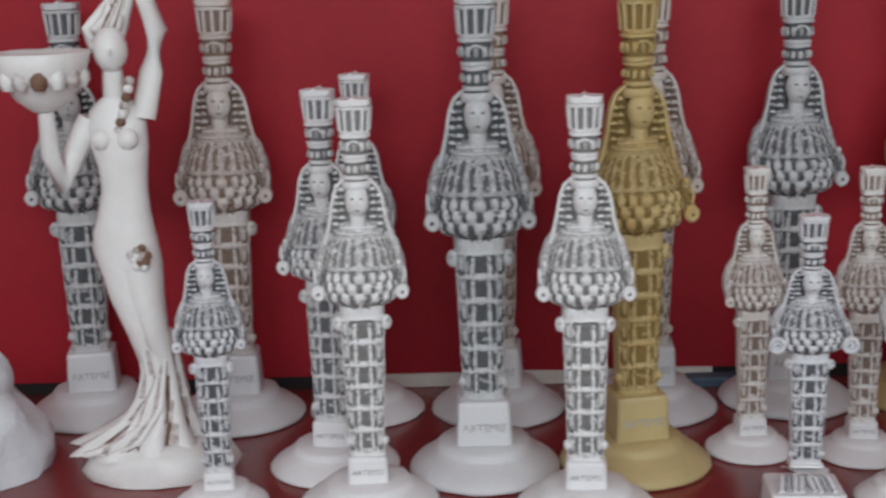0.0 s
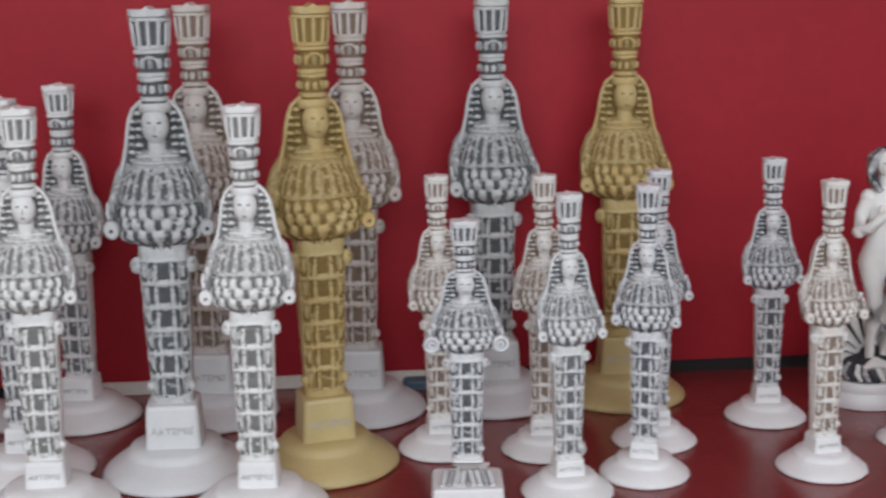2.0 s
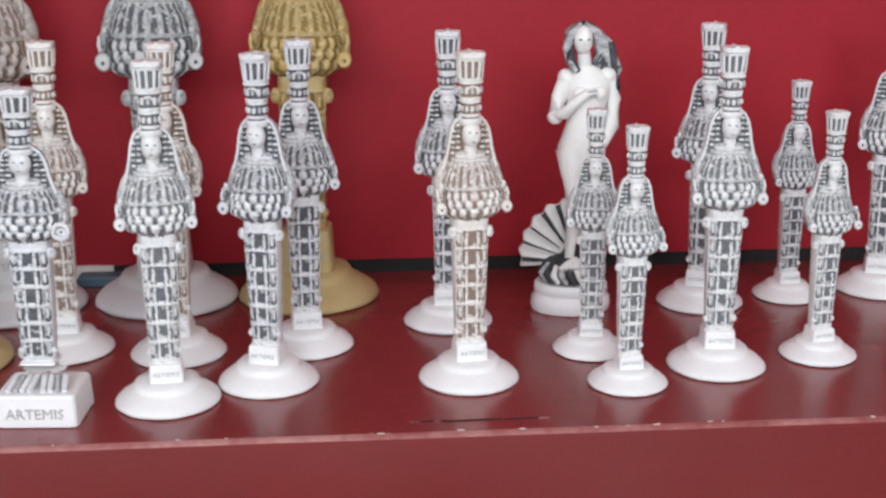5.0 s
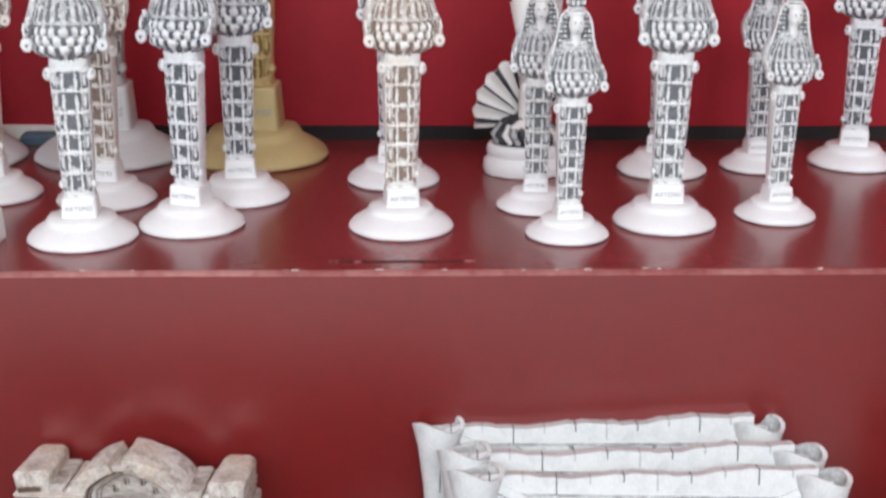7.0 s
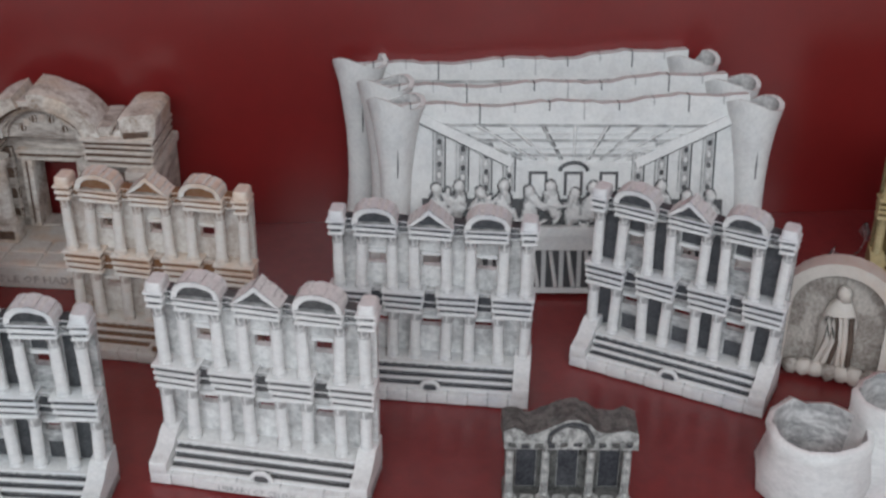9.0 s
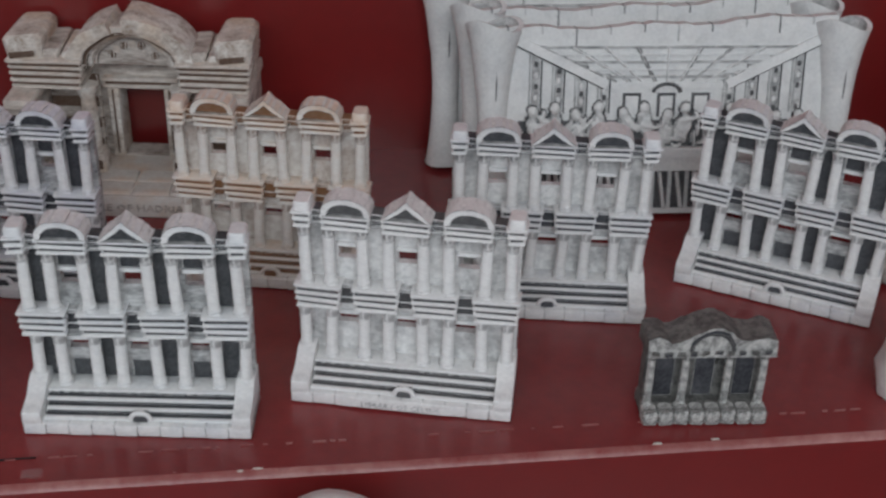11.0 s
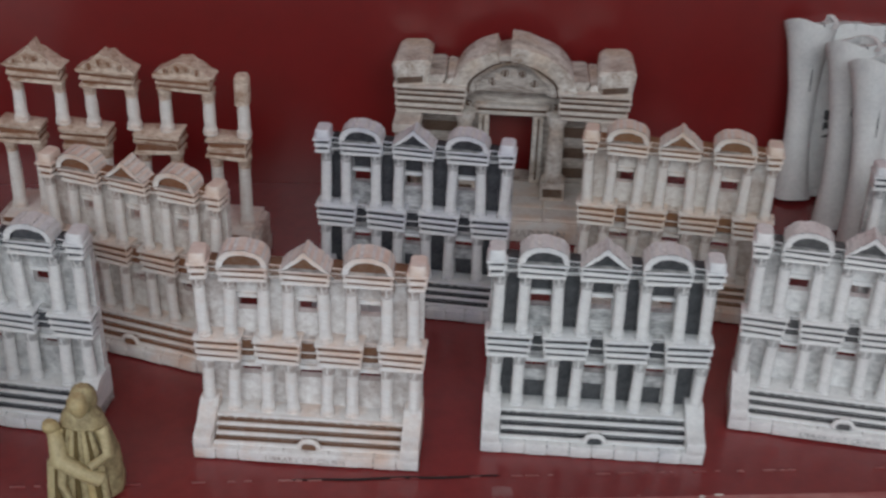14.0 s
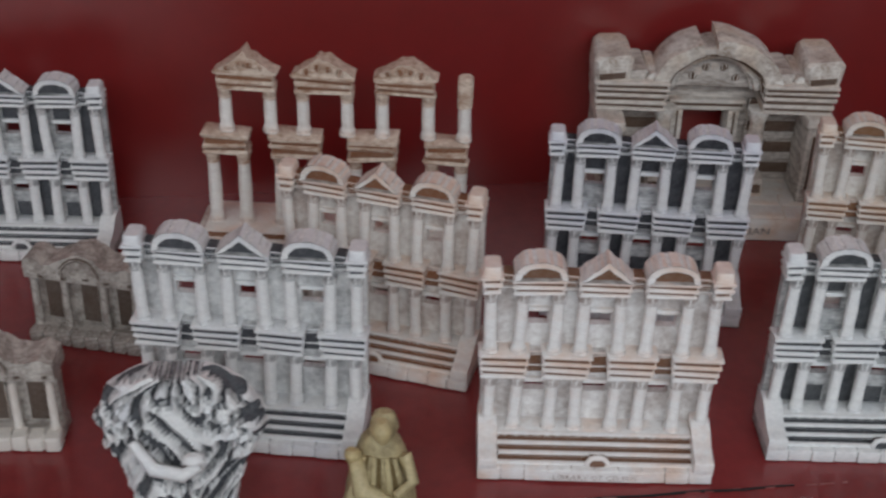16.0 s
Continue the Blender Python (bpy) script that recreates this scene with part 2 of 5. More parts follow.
# ---- setting ----
X0, X1 = -1.6, 2.6
UP_EDGE, LOW_EDGE, LOW_Z, THIRD_Z, BACK = 0.692, 0.424, -0.185, -0.40, 1.0
FLOOR_Z, TOP_Z = -1.05, 1.75


def slab(name, boxes, mat, kind="structure", bevel=0.0):
    g = Geo()
    for b in boxes:
        g.box(*b)
    ob = new(name, g.mesh(name, [mat]))
    if bevel:
        mod = ob.modifiers.new("edge", "BEVEL")
        mod.width, mod.segments, mod.limit_method = bevel, 3, "ANGLE"
    return tagged(ob, kind=kind)


slab("floor", [(X0 - 0.1, X1 + 0.1, -2.0, BACK + 0.15, FLOOR_Z - 0.1, FLOOR_Z)], FLOOR_M)
slab("pavement", [(-30, 30, -40, -2.0, FLOOR_Z - 0.3, FLOOR_Z - 0.1)], STREET)
slab("ceiling", [(X0 - 0.1, X1 + 0.1, -2.0, BACK + 0.15, TOP_Z, TOP_Z + 0.1)], PLASTER)
slab("wall_west", [(X0 - 0.1, X0, -1.9, BACK + 0.15, FLOOR_Z, TOP_Z)], PLASTER)
slab("wall_east", [(X1, X1 + 0.1, -1.9, BACK + 0.15, FLOOR_Z, TOP_Z)], PLASTER)
slab("wall_south", [(X0, -1.2, -1.9, -1.8, FLOOR_Z, TOP_Z), (1.8, X1, -1.9, -1.8, FLOOR_Z, TOP_Z), (-1.2, 1.8, -1.9, -1.8, 1.65, TOP_Z)], PLASTER)
slab("wall_north", [(X0, X1, BACK + 0.03, BACK + 0.15, FLOOR_Z, TOP_Z)], GAP)

# red board that backs the upper step, with an open joint along its foot
board = slab("backboard", [(X0, X1, BACK, BACK + 0.028, 0.011, TOP_Z)], WALL_RED)
slab("joint", [(X0, X1, BACK + 0.0005, BACK + 0.029, 0.0, 0.0105)], GAP)


def step(name, edge, back, top, foot, mat, front):
    """One broad step of the display: a shelf board flush with its riser, the edge between them worn."""
    xs = [X0 + (X1 - X0) * i / 140 for i in range(141)]
    wob = lambda x, k: 0.0004 * noise.noise((x * 9, k, top)) + 0.0002 * noise.noise((x * 60, k, top))
    g = Geo()
    for strip, m in (([(back, -0.016), (back, 0.0), (edge + 0.0032, 0.0)], 0), ([(edge + 0.0032, 0.0), (edge + 0.0012, -0.0006), (edge, -0.0024)], 1), ([(edge, -0.0024), (edge, -0.016), (back, -0.016)], 2)):
        g.loft([[(x, y + (wob(x, 1) if y < back else 0), top + z + (wob(x, 5) if z > -0.01 else 0)) for y, z in strip] for x in xs], m, m == 1, caps=False, close=False)
    ob = tagged(new(name, g.mesh(name, [mat, WORN, front])), "dark red varnished shelf board with a worn edge", "shelf", kind="structure")
    slab(name + "_riser", [(X0, X1, edge + 0.0006, edge + 0.02, foot, top - 0.016)], front)
    return ob


step("upper_shelf", UP_EDGE, BACK + 0.03, 0.0, LOW_Z, SHELF_RED, RISER_RED)
step("lower_shelf", LOW_EDGE, UP_EDGE + 0.02, LOW_Z, THIRD_Z, SHELF_RED, RISER_RED)
step("bottom_shelf", 0.2, LOW_EDGE + 0.02, THIRD_Z, FLOOR_Z, SHELF_RED, RISER_RED)

g = Geo()
g.loft([[(x, BACK - 0.0025 + 0.0008 * noise.noise((x * 30, 0, 0)), 0.0005), (x, BACK + 0.0004, 0.0005), (x, BACK + 0.0003, 0.0115 + 0.001 * noise.noise((x * 25, 4, 0))), (x, BACK - 0.002, 0.011 + 0.001 * noise.noise((x * 25, 4, 0)))] for x in [0.06 + 0.31 * i / 20 for i in range(21)]])
thing("paper_strip", g.mesh("paper_strip", [PAPER]), Matrix(), "pale paper strip tucked under the red backboard", "paper strip")
g = Geo()
g.box(0.345, 0.395, BACK - 0.02, BACK - 0.004, 0.0005, 0.008, bevel=0.002)
thing("plastic_strip", g.mesh("plastic_strip", [BLUE]), Matrix(), "blue plastic strip lying along the backboard", "strip")


# ---- figurines of the upper shelf ----
def skirt_relief(X, z, pz, top, back):
    """Depth of the carving on the sheath: framed panels with three small busts each, narrower panels beside them."""
    if back or abs(X) > 0.97:
        return 0.0, 0
    rows = 6
    f = (z - pz - 0.012) / (top - 0.03 - pz - 0.012) * rows
    if f < 0 or f > rows:
        return 0.0, 0
    v = f - math.floor(f)
    edge = min(v, 1 - v)
    ax = abs(X)
    if ax < 0.54:
        if edge < 0.1:
            return 0.0035, 0
        h = -0.0065
        for j in (-1, 0, 1):
            u = (X - j * 0.34) / 0.14
            body = 1 - u * u - ((v - 0.36) / 0.3) ** 2
            head = 1 - (u * 1.35) ** 2 - ((v - 0.74) / 0.15) ** 2
            e = max(body, head)
            if e > 0:
                h = max(h, -0.0065 + 0.009 * e ** 0.3)
        return h, 2 if h < -0.0045 else 1 if h < -0.0005 else 0
    if ax < 0.64:
        return 0.004, 0
    if ax < 0.9:
        if edge < 0.12:
            return 0.0025, 0
        u = (ax - 0.77) / 0.1
        e = 1 - u * u - ((v - 0.5) / 0.32) ** 2
        h = -0.003 + (0.005 * math.sqrt(e) if e > 0 else 0)
        return h, 2 if h < -0.0027 and v < 0.6 else 1 if h < -0.0005 else 0
    return 0.002, 0


def bust_relief(a, z):
    """Rows of egg shapes below, a collar of radiating strands above; a is the turn from the front."""
    if abs(a) > 1.62:
        return 0.0, 1
    if z < 0.603:
        h = -0.004
        for row in range(3):
            zc = 0.5375 + 0.0245 * row
            count = (8, 9, 10)[row]
            step_a = 2.75 / count
            q = a / step_a + (0.5 if row % 2 else 0.0)
            u = (q - round(q)) * 2.3
            e = 1 - u * u - ((z - zc) / 0.0152) ** 2
            if e > 0:
                h = max(h, -0.004 + 0.0125 * math.sqrt(e))
        return h, 2 if h < -0.0012 else 1 if h < 0.0008 else 0
    if z < 0.612:
        return 0.0005, 1
    if z < 0.674:
        f = (z - 0.612) / 0.062
        s = math.cos(a * 23)
        bead = math.cos(f * 2 * math.pi * 2.0 + 0.6 * math.cos(a * 11.5))
        h = 0.0021 * s + 0.0006 * bead
        return h, 0 if h > 0.0019 else 1 if h > -0.001 else 2
    q = math.cos((z - 0.674) * 2 * math.pi / 0.013)
    return 0.0028 * q, 0 if q > 0.1 else 1


def columnar(h, r_disc, mats, smooth, plinth, lettered):
    """A standing columnar figurine with a tall crown on a flared foot; units of its height, facing -y."""
    g = Geo()
    rd = r_disc / h
    pz = plinth
    tall = pz > 0.15
    hw = 0.056 if tall else 0.047
    # foot: a flared disc, a low step on it, the lettered block
    g.turned([(rd * 0.97, 0.0), (rd, 0.004), (rd * 0.992, 0.01), (rd * 0.95, 0.018), (rd * 0.86, 0.029), (rd * 0.75, 0.04), (rd * 0.665, 0.047), (rd * 0.645, 0.05), (rd * 0.63, 0.059), (rd * 0.58, 0.067), (rd * 0.4, 0.07)], 36, 3)
    g.loft([oval(0, 0, 0.062, hw * 1.08, hw * 1.04, 20, 9), oval(0, 0, pz - 0.008, hw, hw * 0.96, 20, 9), oval(0, 0, pz - 0.002, hw * 0.97, hw * 0.92, 20, 9), oval(0, 0, pz, hw * 0.9, hw * 0.86, 20, 9)], 3)
    if lettered:
        g.words("ARTEMIS", 0.024 if tall else 0.02, 0, -hw * 0.99, 0.074 + (pz - 0.075) * 0.3, 4, 0.001)
    top = 0.512

    def wrap(zs, size, relief):
        """A closed skin round the figure, with its carving pressed into the front."""
        angles = [-math.pi / 2 + math.pi * i / 64 for i in range(65)] + [math.pi / 2 + math.pi * i / 10 for i in range(1, 10)]
        n, rows, kinds = len(angles), [], []
        for z in zs:
            rx, ry, p = size(z)
            ring, kind = [], []
            for i, a in enumerate(angles):
                s, c = math.sin(a), math.cos(a)
                x = math.copysign(abs(s) ** (2 / p), s)
                y = -math.copysign(abs(c) ** (2 / p), c)
                d, k = relief(x, a if a <= math.pi / 2 else 9.0, z, i > 64)
                ring.append((x * rx + d * x * 0.8, 0.003 + y * ry + d * (y if abs(y) > 0.3 else y * 0.5), z))
                # the wash was wiped off by hand: it stays unevenly
                spot = noise.noise((x * 9 + z * 31, z * 70, y * 9)) + 0.6 * noise.noise((x * 30, z * 160, y * 30 + 7))
                kind.append(1 if (k == 2 and spot > 0.45) or (k == 0 and spot < -0.5) else k)
            rows.append(ring)
            kinds.append(kind)
        k0 = len(g.v)
        g.v += [p for r in rows for p in r]
        for j in range(len(rows) - 1):
            for i in range(n):
                q = (i + 1) % n
                g.f.append((k0 + j * n + i, k0 + j * n + q, k0 + (j + 1) * n + q, k0 + (j + 1) * n + i))
                g.m.append(sorted((kinds[j][i], kinds[j][q], kinds[j + 1][q], kinds[j + 1][i]))[2])
                g.s.append(True)
        g.add(rows[0], [tuple(range(n - 1, -1, -1))], 1)
        g.add(rows[-1], [tuple(range(n))], 1)

    # sheath of the legs
    wrap([pz - 0.004 + (top - pz + 0.004) * i / 96 for i in range(97)],
         lambda z: (0.041 + 0.0135 * max(0.0, (z - pz) / (top - pz)) ** 0.8 + 0.004 * max(0.0, 1 - (z - pz) / 0.03), 0.034 + 0.01 * max(0.0, (z - pz) / (top - pz)), 3.4),
         lambda x, a, z, back: skirt_relief(x, z, pz, top, back))
    for s in (-1, 1):
        g.ball((s * 0.0565, -0.014, 0.468), (0.014, 0.017, 0.019), 0, 9, 6)
        g.ball((s * 0.06, -0.02, 0.474), (0.006, 0.016, 0.006), 1, 6, 4)
        g.ball((s * 0.043, -0.016, pz + 0.035), (0.01, 0.013, 0.012), 0, 7, 5)
    # bust
    marks = ((0.5, 0.05, 0.042), (0.514, 0.056, 0.047), (0.52, 0.078, 0.058), (0.532, 0.087, 0.064), (0.548, 0.091, 0.067), (0.565, 0.094, 0.069), (0.59, 0.094, 0.066), (0.615, 0.089, 0.058), (0.645, 0.08, 0.048), (0.67, 0.067, 0.04), (0.69, 0.051, 0.033), (0.712, 0.032, 0.026))
    def bust_size(z):
        for (z0, a0, b0), (z1, a1, b1) in zip(marks, marks[1:]):
            if z <= z1:
                f = (z - z0) / (z1 - z0)
                return a0 + (a1 - a0) * f, b0 + (b1 - b0) * f, 2.3
        return marks[-1][1], marks[-1][2], 2.3
    wrap([0.5 + 0.212 * i / 88 for i in range(89)], bust_size, lambda x, a, z, back: bust_relief(a, z) if z > 0.522 else (0.0015 * math.cos(a * 20), 2 if math.cos(a * 20) < 0.2 else 0))
    # arms bent forward under small crouched beasts, with open, pierced palms
    for s in (-1, 1):
        g.tube([(s * 0.062, 0.012, 0.684, 0.014), (s * 0.078, 0.014, 0.658, 0.016), (s * 0.089, 0.012, 0.622, 0.0165), (s * 0.095, -0.006, 0.588, 0.015), (s * 0.098, -0.036, 0.57, 0.0125), (s * 0.098, -0.05, 0.562, 0.012)], 10, 1)
        g.loft([[(s * 0.098 + r * math.cos(2 * math.pi * j / 14), y, 0.552 + r * 1.1 * math.sin(2 * math.pi * j / 14)) for j in range(14)] for y, r in ((-0.046, 0.012), (-0.052, 0.0165), (-0.06, 0.0165), (-0.063, 0.013))], 0, True)
        g.ball((s * 0.098, -0.063, 0.552), (0.0042, 0.002, 0.0046), 2, 7, 5)
        g.ball((s * 0.094, -0.032, 0.602), (0.011, 0.014, 0.02), 1, 8, 6)
        g.ball((s * 0.092, -0.04, 0.618), (0.0075, 0.009, 0.0085), 0, 8, 6)
        g.tube([(s * 0.104, -0.034, 0.606, 0.004), (s * 0.106, -0.044, 0.588, 0.0042), (s * 0.102, -0.05, 0.574, 0.004)], 6, 0)
        g.tube([(s * 0.087, -0.046, 0.604, 0.0035), (s * 0.088, -0.054, 0.586, 0.004), (s * 0.092, -0.055, 0.572, 0.0035)], 6, 2)
    # veil with combed locks on its dark lining
    veil = [(-0.082, 0.66), (-0.073, 0.69), (-0.066, 0.72), (-0.062, 0.75), (-0.056, 0.776), (-0.046, 0.797), (-0.03, 0.811), (-0.012, 0.817), (0.012, 0.817), (0.03, 0.811), (0.046, 0.797), (0.056, 0.776), (0.062, 0.75), (0.066, 0.72), (0.073, 0.69), (0.082, 0.66)]
    back = [(0.8 * x, 0.655 + (z - 0.655) * 0.93) for x, z in veil]
    g.loft([[(x, y, z) for x, z in ring] for y, ring in ((-0.004, veil), (0.02, veil), (0.036, back))], 1, False, caps=False)
    n = len(veil)
    g.add([(x, 0.0, z) for x, z in veil], [tuple(range(n - 1, -1, -1))], 2)
    g.add([(x, 0.036, z) for x, z in back], [tuple(range(n))], 1)
    g.tube([(x * 0.985, -0.004, z, 0.0048) for x, z in veil], 6, 0)
    for s in (-1, 1):
        for i in range(7):
            z = 0.689 + i * 0.0165
            for x0, x1 in ((0.031, 0.043), (0.046, 0.057 - 0.0014 * max(0, i - 3))):
                if x1 - x0 > 0.004 and not (i == 6 and x0 > 0.04):
                    g.tube([(s * x0, -0.004, z - 0.001, 0.0038), (s * (x0 + x1) / 2, -0.008, z + 0.0015, 0.0046), (s * x1, -0.004, z, 0.0036)], 6, 1 if (i + (x0 > 0.04)) % 2 else 0)
            g.tube([(s * (0.0435 + 0.001 * math.sin(i)), -0.006, z - 0.007, 0.0024), (s * 0.0445, -0.006, z + 0.005, 0.0024)], 5, 2)
    # neck and plain face
    g.tube([(0, -0.008, 0.69, 0.021), (0, -0.012, 0.742, 0.0175)], 12, 0)
    g.ball((0, -0.021, 0.765), (0.0275, 0.024, 0.041), 0, 14, 10)
    g.ball((0, -0.0445, 0.76), (0.0034, 0.0055, 0.0105), 0, 6, 4)
    for s in (-1, 1):
        g.ball((s * 0.0098, -0.0425, 0.771), (0.005, 0.0028, 0.0024), 2, 7, 4)
    g.ball((0, -0.0415, 0.743), (0.0055, 0.003, 0.002), 2, 6, 4)
    g.loft([oval(0, -0.008, z, r, r * 0.92, 18) for z, r in ((0.79, 0.03), (0.793, 0.034), (0.805, 0.0345), (0.81, 0.031))], 0, True)
    # crown in three tiers, the last like a small round temple
    up = lambda z: 1 - (1 - z) * 1.12
    g.loft([oval(0, -0.004, up(z), r, r * 0.92, 16, 2.6) for z, r in ((0.826, 0.0255), (0.86, 0.0262), (0.9, 0.029), (0.925, 0.031), (0.99, 0.036), (0.992, 0.028))], 2, False)
    for z, r in ((0.838, 0.029), (0.874, 0.0305), (0.882, 0.0315), (0.924, 0.036), (0.932, 0.0345), (0.982, 0.041)):
        g.loft([oval(0, -0.004, up(z) + dz, r * q, r * q * 0.92, 18, 2.6) for dz, q in ((-0.0045, 0.9), (-0.003, 1.0), (0.003, 1.0), (0.0045, 0.9))], 0, False)
    for j in range(11):
        a = 2 * math.pi * (j + 0.25) / 11
        c, s = math.cos(a), math.sin(a)
        g.tube([(0.0345 * c, -0.004 + 0.0315 * s, up(0.934), 0.0044), (0.0385 * c, -0.004 + 0.0355 * s, up(0.982), 0.0048)], 6, 0)
        g.ball((0.0315 * c, -0.004 + 0.0285 * s, up(0.903)), (0.0062, 0.0062, 0.0125), 0 if j % 2 else 1, 6, 5)
        g.ball((0.0292 * c, -0.004 + 0.0265 * s, up(0.856)), (0.0058, 0.0058, 0.0105), 0 if j % 3 else 1, 6, 5)
    g.tube([(0.0155 * math.cos(a), -0.0365, up(0.9) + 0.016 * math.sin(a), 0.0032) for a in [math.pi * i / 8 for i in range(9)]], 6, 0)
    g.loft([oval(0, -0.004, z, r, r * 0.92, 16, 3.5) for z, r in ((0.984, 0.038), (0.987, 0.042), (0.999, 0.0415), (1.0, 0.038))], 0)
    g.sweep_y([(-0.03, 0.985), (0.03, 0.985), (0.0, 1.006)], -0.0445, 0.02, 0)
    g.roughen(0.0022, 42).roughen(0.001, 120, 3.0)
    g.v = [(x * h, y * h, z * h) for x, y, z in g.v]
    return g.mesh("figurine", [mats[0], mats[1], mats[2], smooth, LETTER])


LOOKS = {
    "dimmed_ink": (DIMMED_INK_CAST, DIMMED_SMOOTH, "white resin columnar figurine with blackened recesses, darkened for weaker light"),
    "dimmed_brown": (DIMMED_BROWN_CAST, DIMMED_SMOOTH, "white resin columnar figurine with brown antique wash, darkened for weaker light"),
    "grey": (GREY_CAST, SMOOTH, "white resin columnar figurine with grey antique wash"),
    "ink": (INK_CAST, SMOOTH, "white resin columnar figurine with blackened recesses"),
    "pale": (PALE_CAST, SMOOTH, "bright white resin columnar figurine with faint wash"),
    "brown": (BROWN_CAST, SMOOTH, "white resin columnar figurine with brown antique wash"),
    "gold": (GOLD_CAST, GOLD_SMOOTH, "ochre cast columnar figurine with brown recesses"),
}
SIZES = {"big": (0.319, 0.052, 0.165, "tall "), "mid": (0.262, 0.045, 0.135, "middle-sized "), "small": (0.201, 0.031, 0.125, "small "), "tiny": (0.159, 0.0245, 0.12, "very small ")}
figure_cache = {}


def figurine(size, look_name, x, y, turn=0.0):
    h, r, plinth, word = SIZES[size]
    mats, smooth, label = LOOKS[look_name]
    if (size, look_name) not in figure_cache:
        figure_cache[size, look_name] = columnar(h, r, mats, smooth, plinth, True)
    return thing("figurine", figure_cache[size, look_name], pose(x + 0.002, y - 0.004, 0.0006, 0, 0, turn), word + label, "figurine", "columnar figurines on the upper shelf")


for row in (
    ("big", "dimmed_ink", -0.128, 0.962, 8), ("big", "dimmed_brown", -0.012, 0.945, 4), ("small", "ink", 0.003, 0.775, 6),
    ("mid", "grey", 0.072, 0.838, -8), ("mid", "pale", 0.1, 0.772, 2), ("mid", "grey", 0.088, 0.95, -10),
    ("big", "dimmed_ink", 0.176, 0.828, 0), ("big", "dimmed_brown", 0.19, 0.947, -6), ("mid", "pale", 0.238, 0.755, -4),
    ("big", "gold", 0.28, 0.83, 12), ("big", "dimmed_brown", 0.307, 0.942, -4), ("big", "dimmed_ink", 0.415, 0.952, 2), ("big", "gold", 0.519, 0.952, -4),
    ("small", "brown", 0.363, 0.848, 4), ("small", "brown", 0.437, 0.836, -6), ("small", "grey", 0.44, 0.757, 5), ("small", "ink", 0.498, 0.782, -18),
    ("small", "ink", 0.52, 0.844, 6), ("small", "ink", 0.617, 0.884, -4), ("small", "brown", 0.621, 0.777, 8),
    ("tiny", "grey", 0.705, 0.82, -6), ("tiny", "grey", 0.717, 0.761, 6), ("small", "ink", 0.803, 0.91, -25), ("small", "grey", 0.779, 0.785, -4),
    ("tiny", "ink", 0.871, 0.92, 4), ("tiny", "grey", 0.85, 0.798, 10), ("small", "ink", 0.944, 0.93, -18),
):
    figurine(*row)


def square_base_figurine():
    """A stockier figurine with ringed hands, standing on a lettered square plinth."""
    src = columnar(0.172, 0.02, INK_CAST, SMOOTH, 0.1, False)
    g = Geo()
    g.add([(v.co.x * 1.25, v.co.y * 1.1, v.co.z + 0.017) for v in src.vertices], [])
    for p in src.polygons:
        if min(src.vertices[i].co.z for i in p.vertices) > 0.0115:
            g.f.append(tuple(p.vertices))
            g.m.append(p.material_index)
            g.s.append(p.use_smooth)
    bpy.data.meshes.remove(src)
    b = 0.0235
    g.loft([oval(0, 0, 0, b, b * 0.85, 16, 14), oval(0, 0, 0.017, b * 0.97, b * 0.82, 16, 14), oval(0, 0, 0.0185, b * 0.93, b * 0.78, 16, 14)], 3)
    for s in (-1, 1):
        for i in range(4):
            g.tube([(s * (0.002 + 0.004 * i), -0.002, 0.024, 0.002), (s * (0.004 + 0.004 * i), -0.014, 0.0195, 0.0018)], 5, 0 if i != 2 else 1)
        ring = [(s * 0.0215 + 0.0042 * math.cos(2 * math.pi * i / 12), -0.0135, 0.1125 + 0.0042 * math.sin(2 * math.pi * i / 12), 0.0015) for i in range(13)]
        g.tube(ring, 6, 0)
    g.words("ARTEMIS", 0.0085, 0, -b * 0.85, 0.005, 4, 0.0004)
    return g.mesh("figurine_square", [*INK_CAST, SMOOTH, LETTER])


thing("figurine", square_base_figurine(), pose(0.374, 0.738, 0.0006, 0, 0, -4), "blackened white figurine with ringed hands on a lettered square plinth", "figurine", "columnar figurines on the upper shelf")


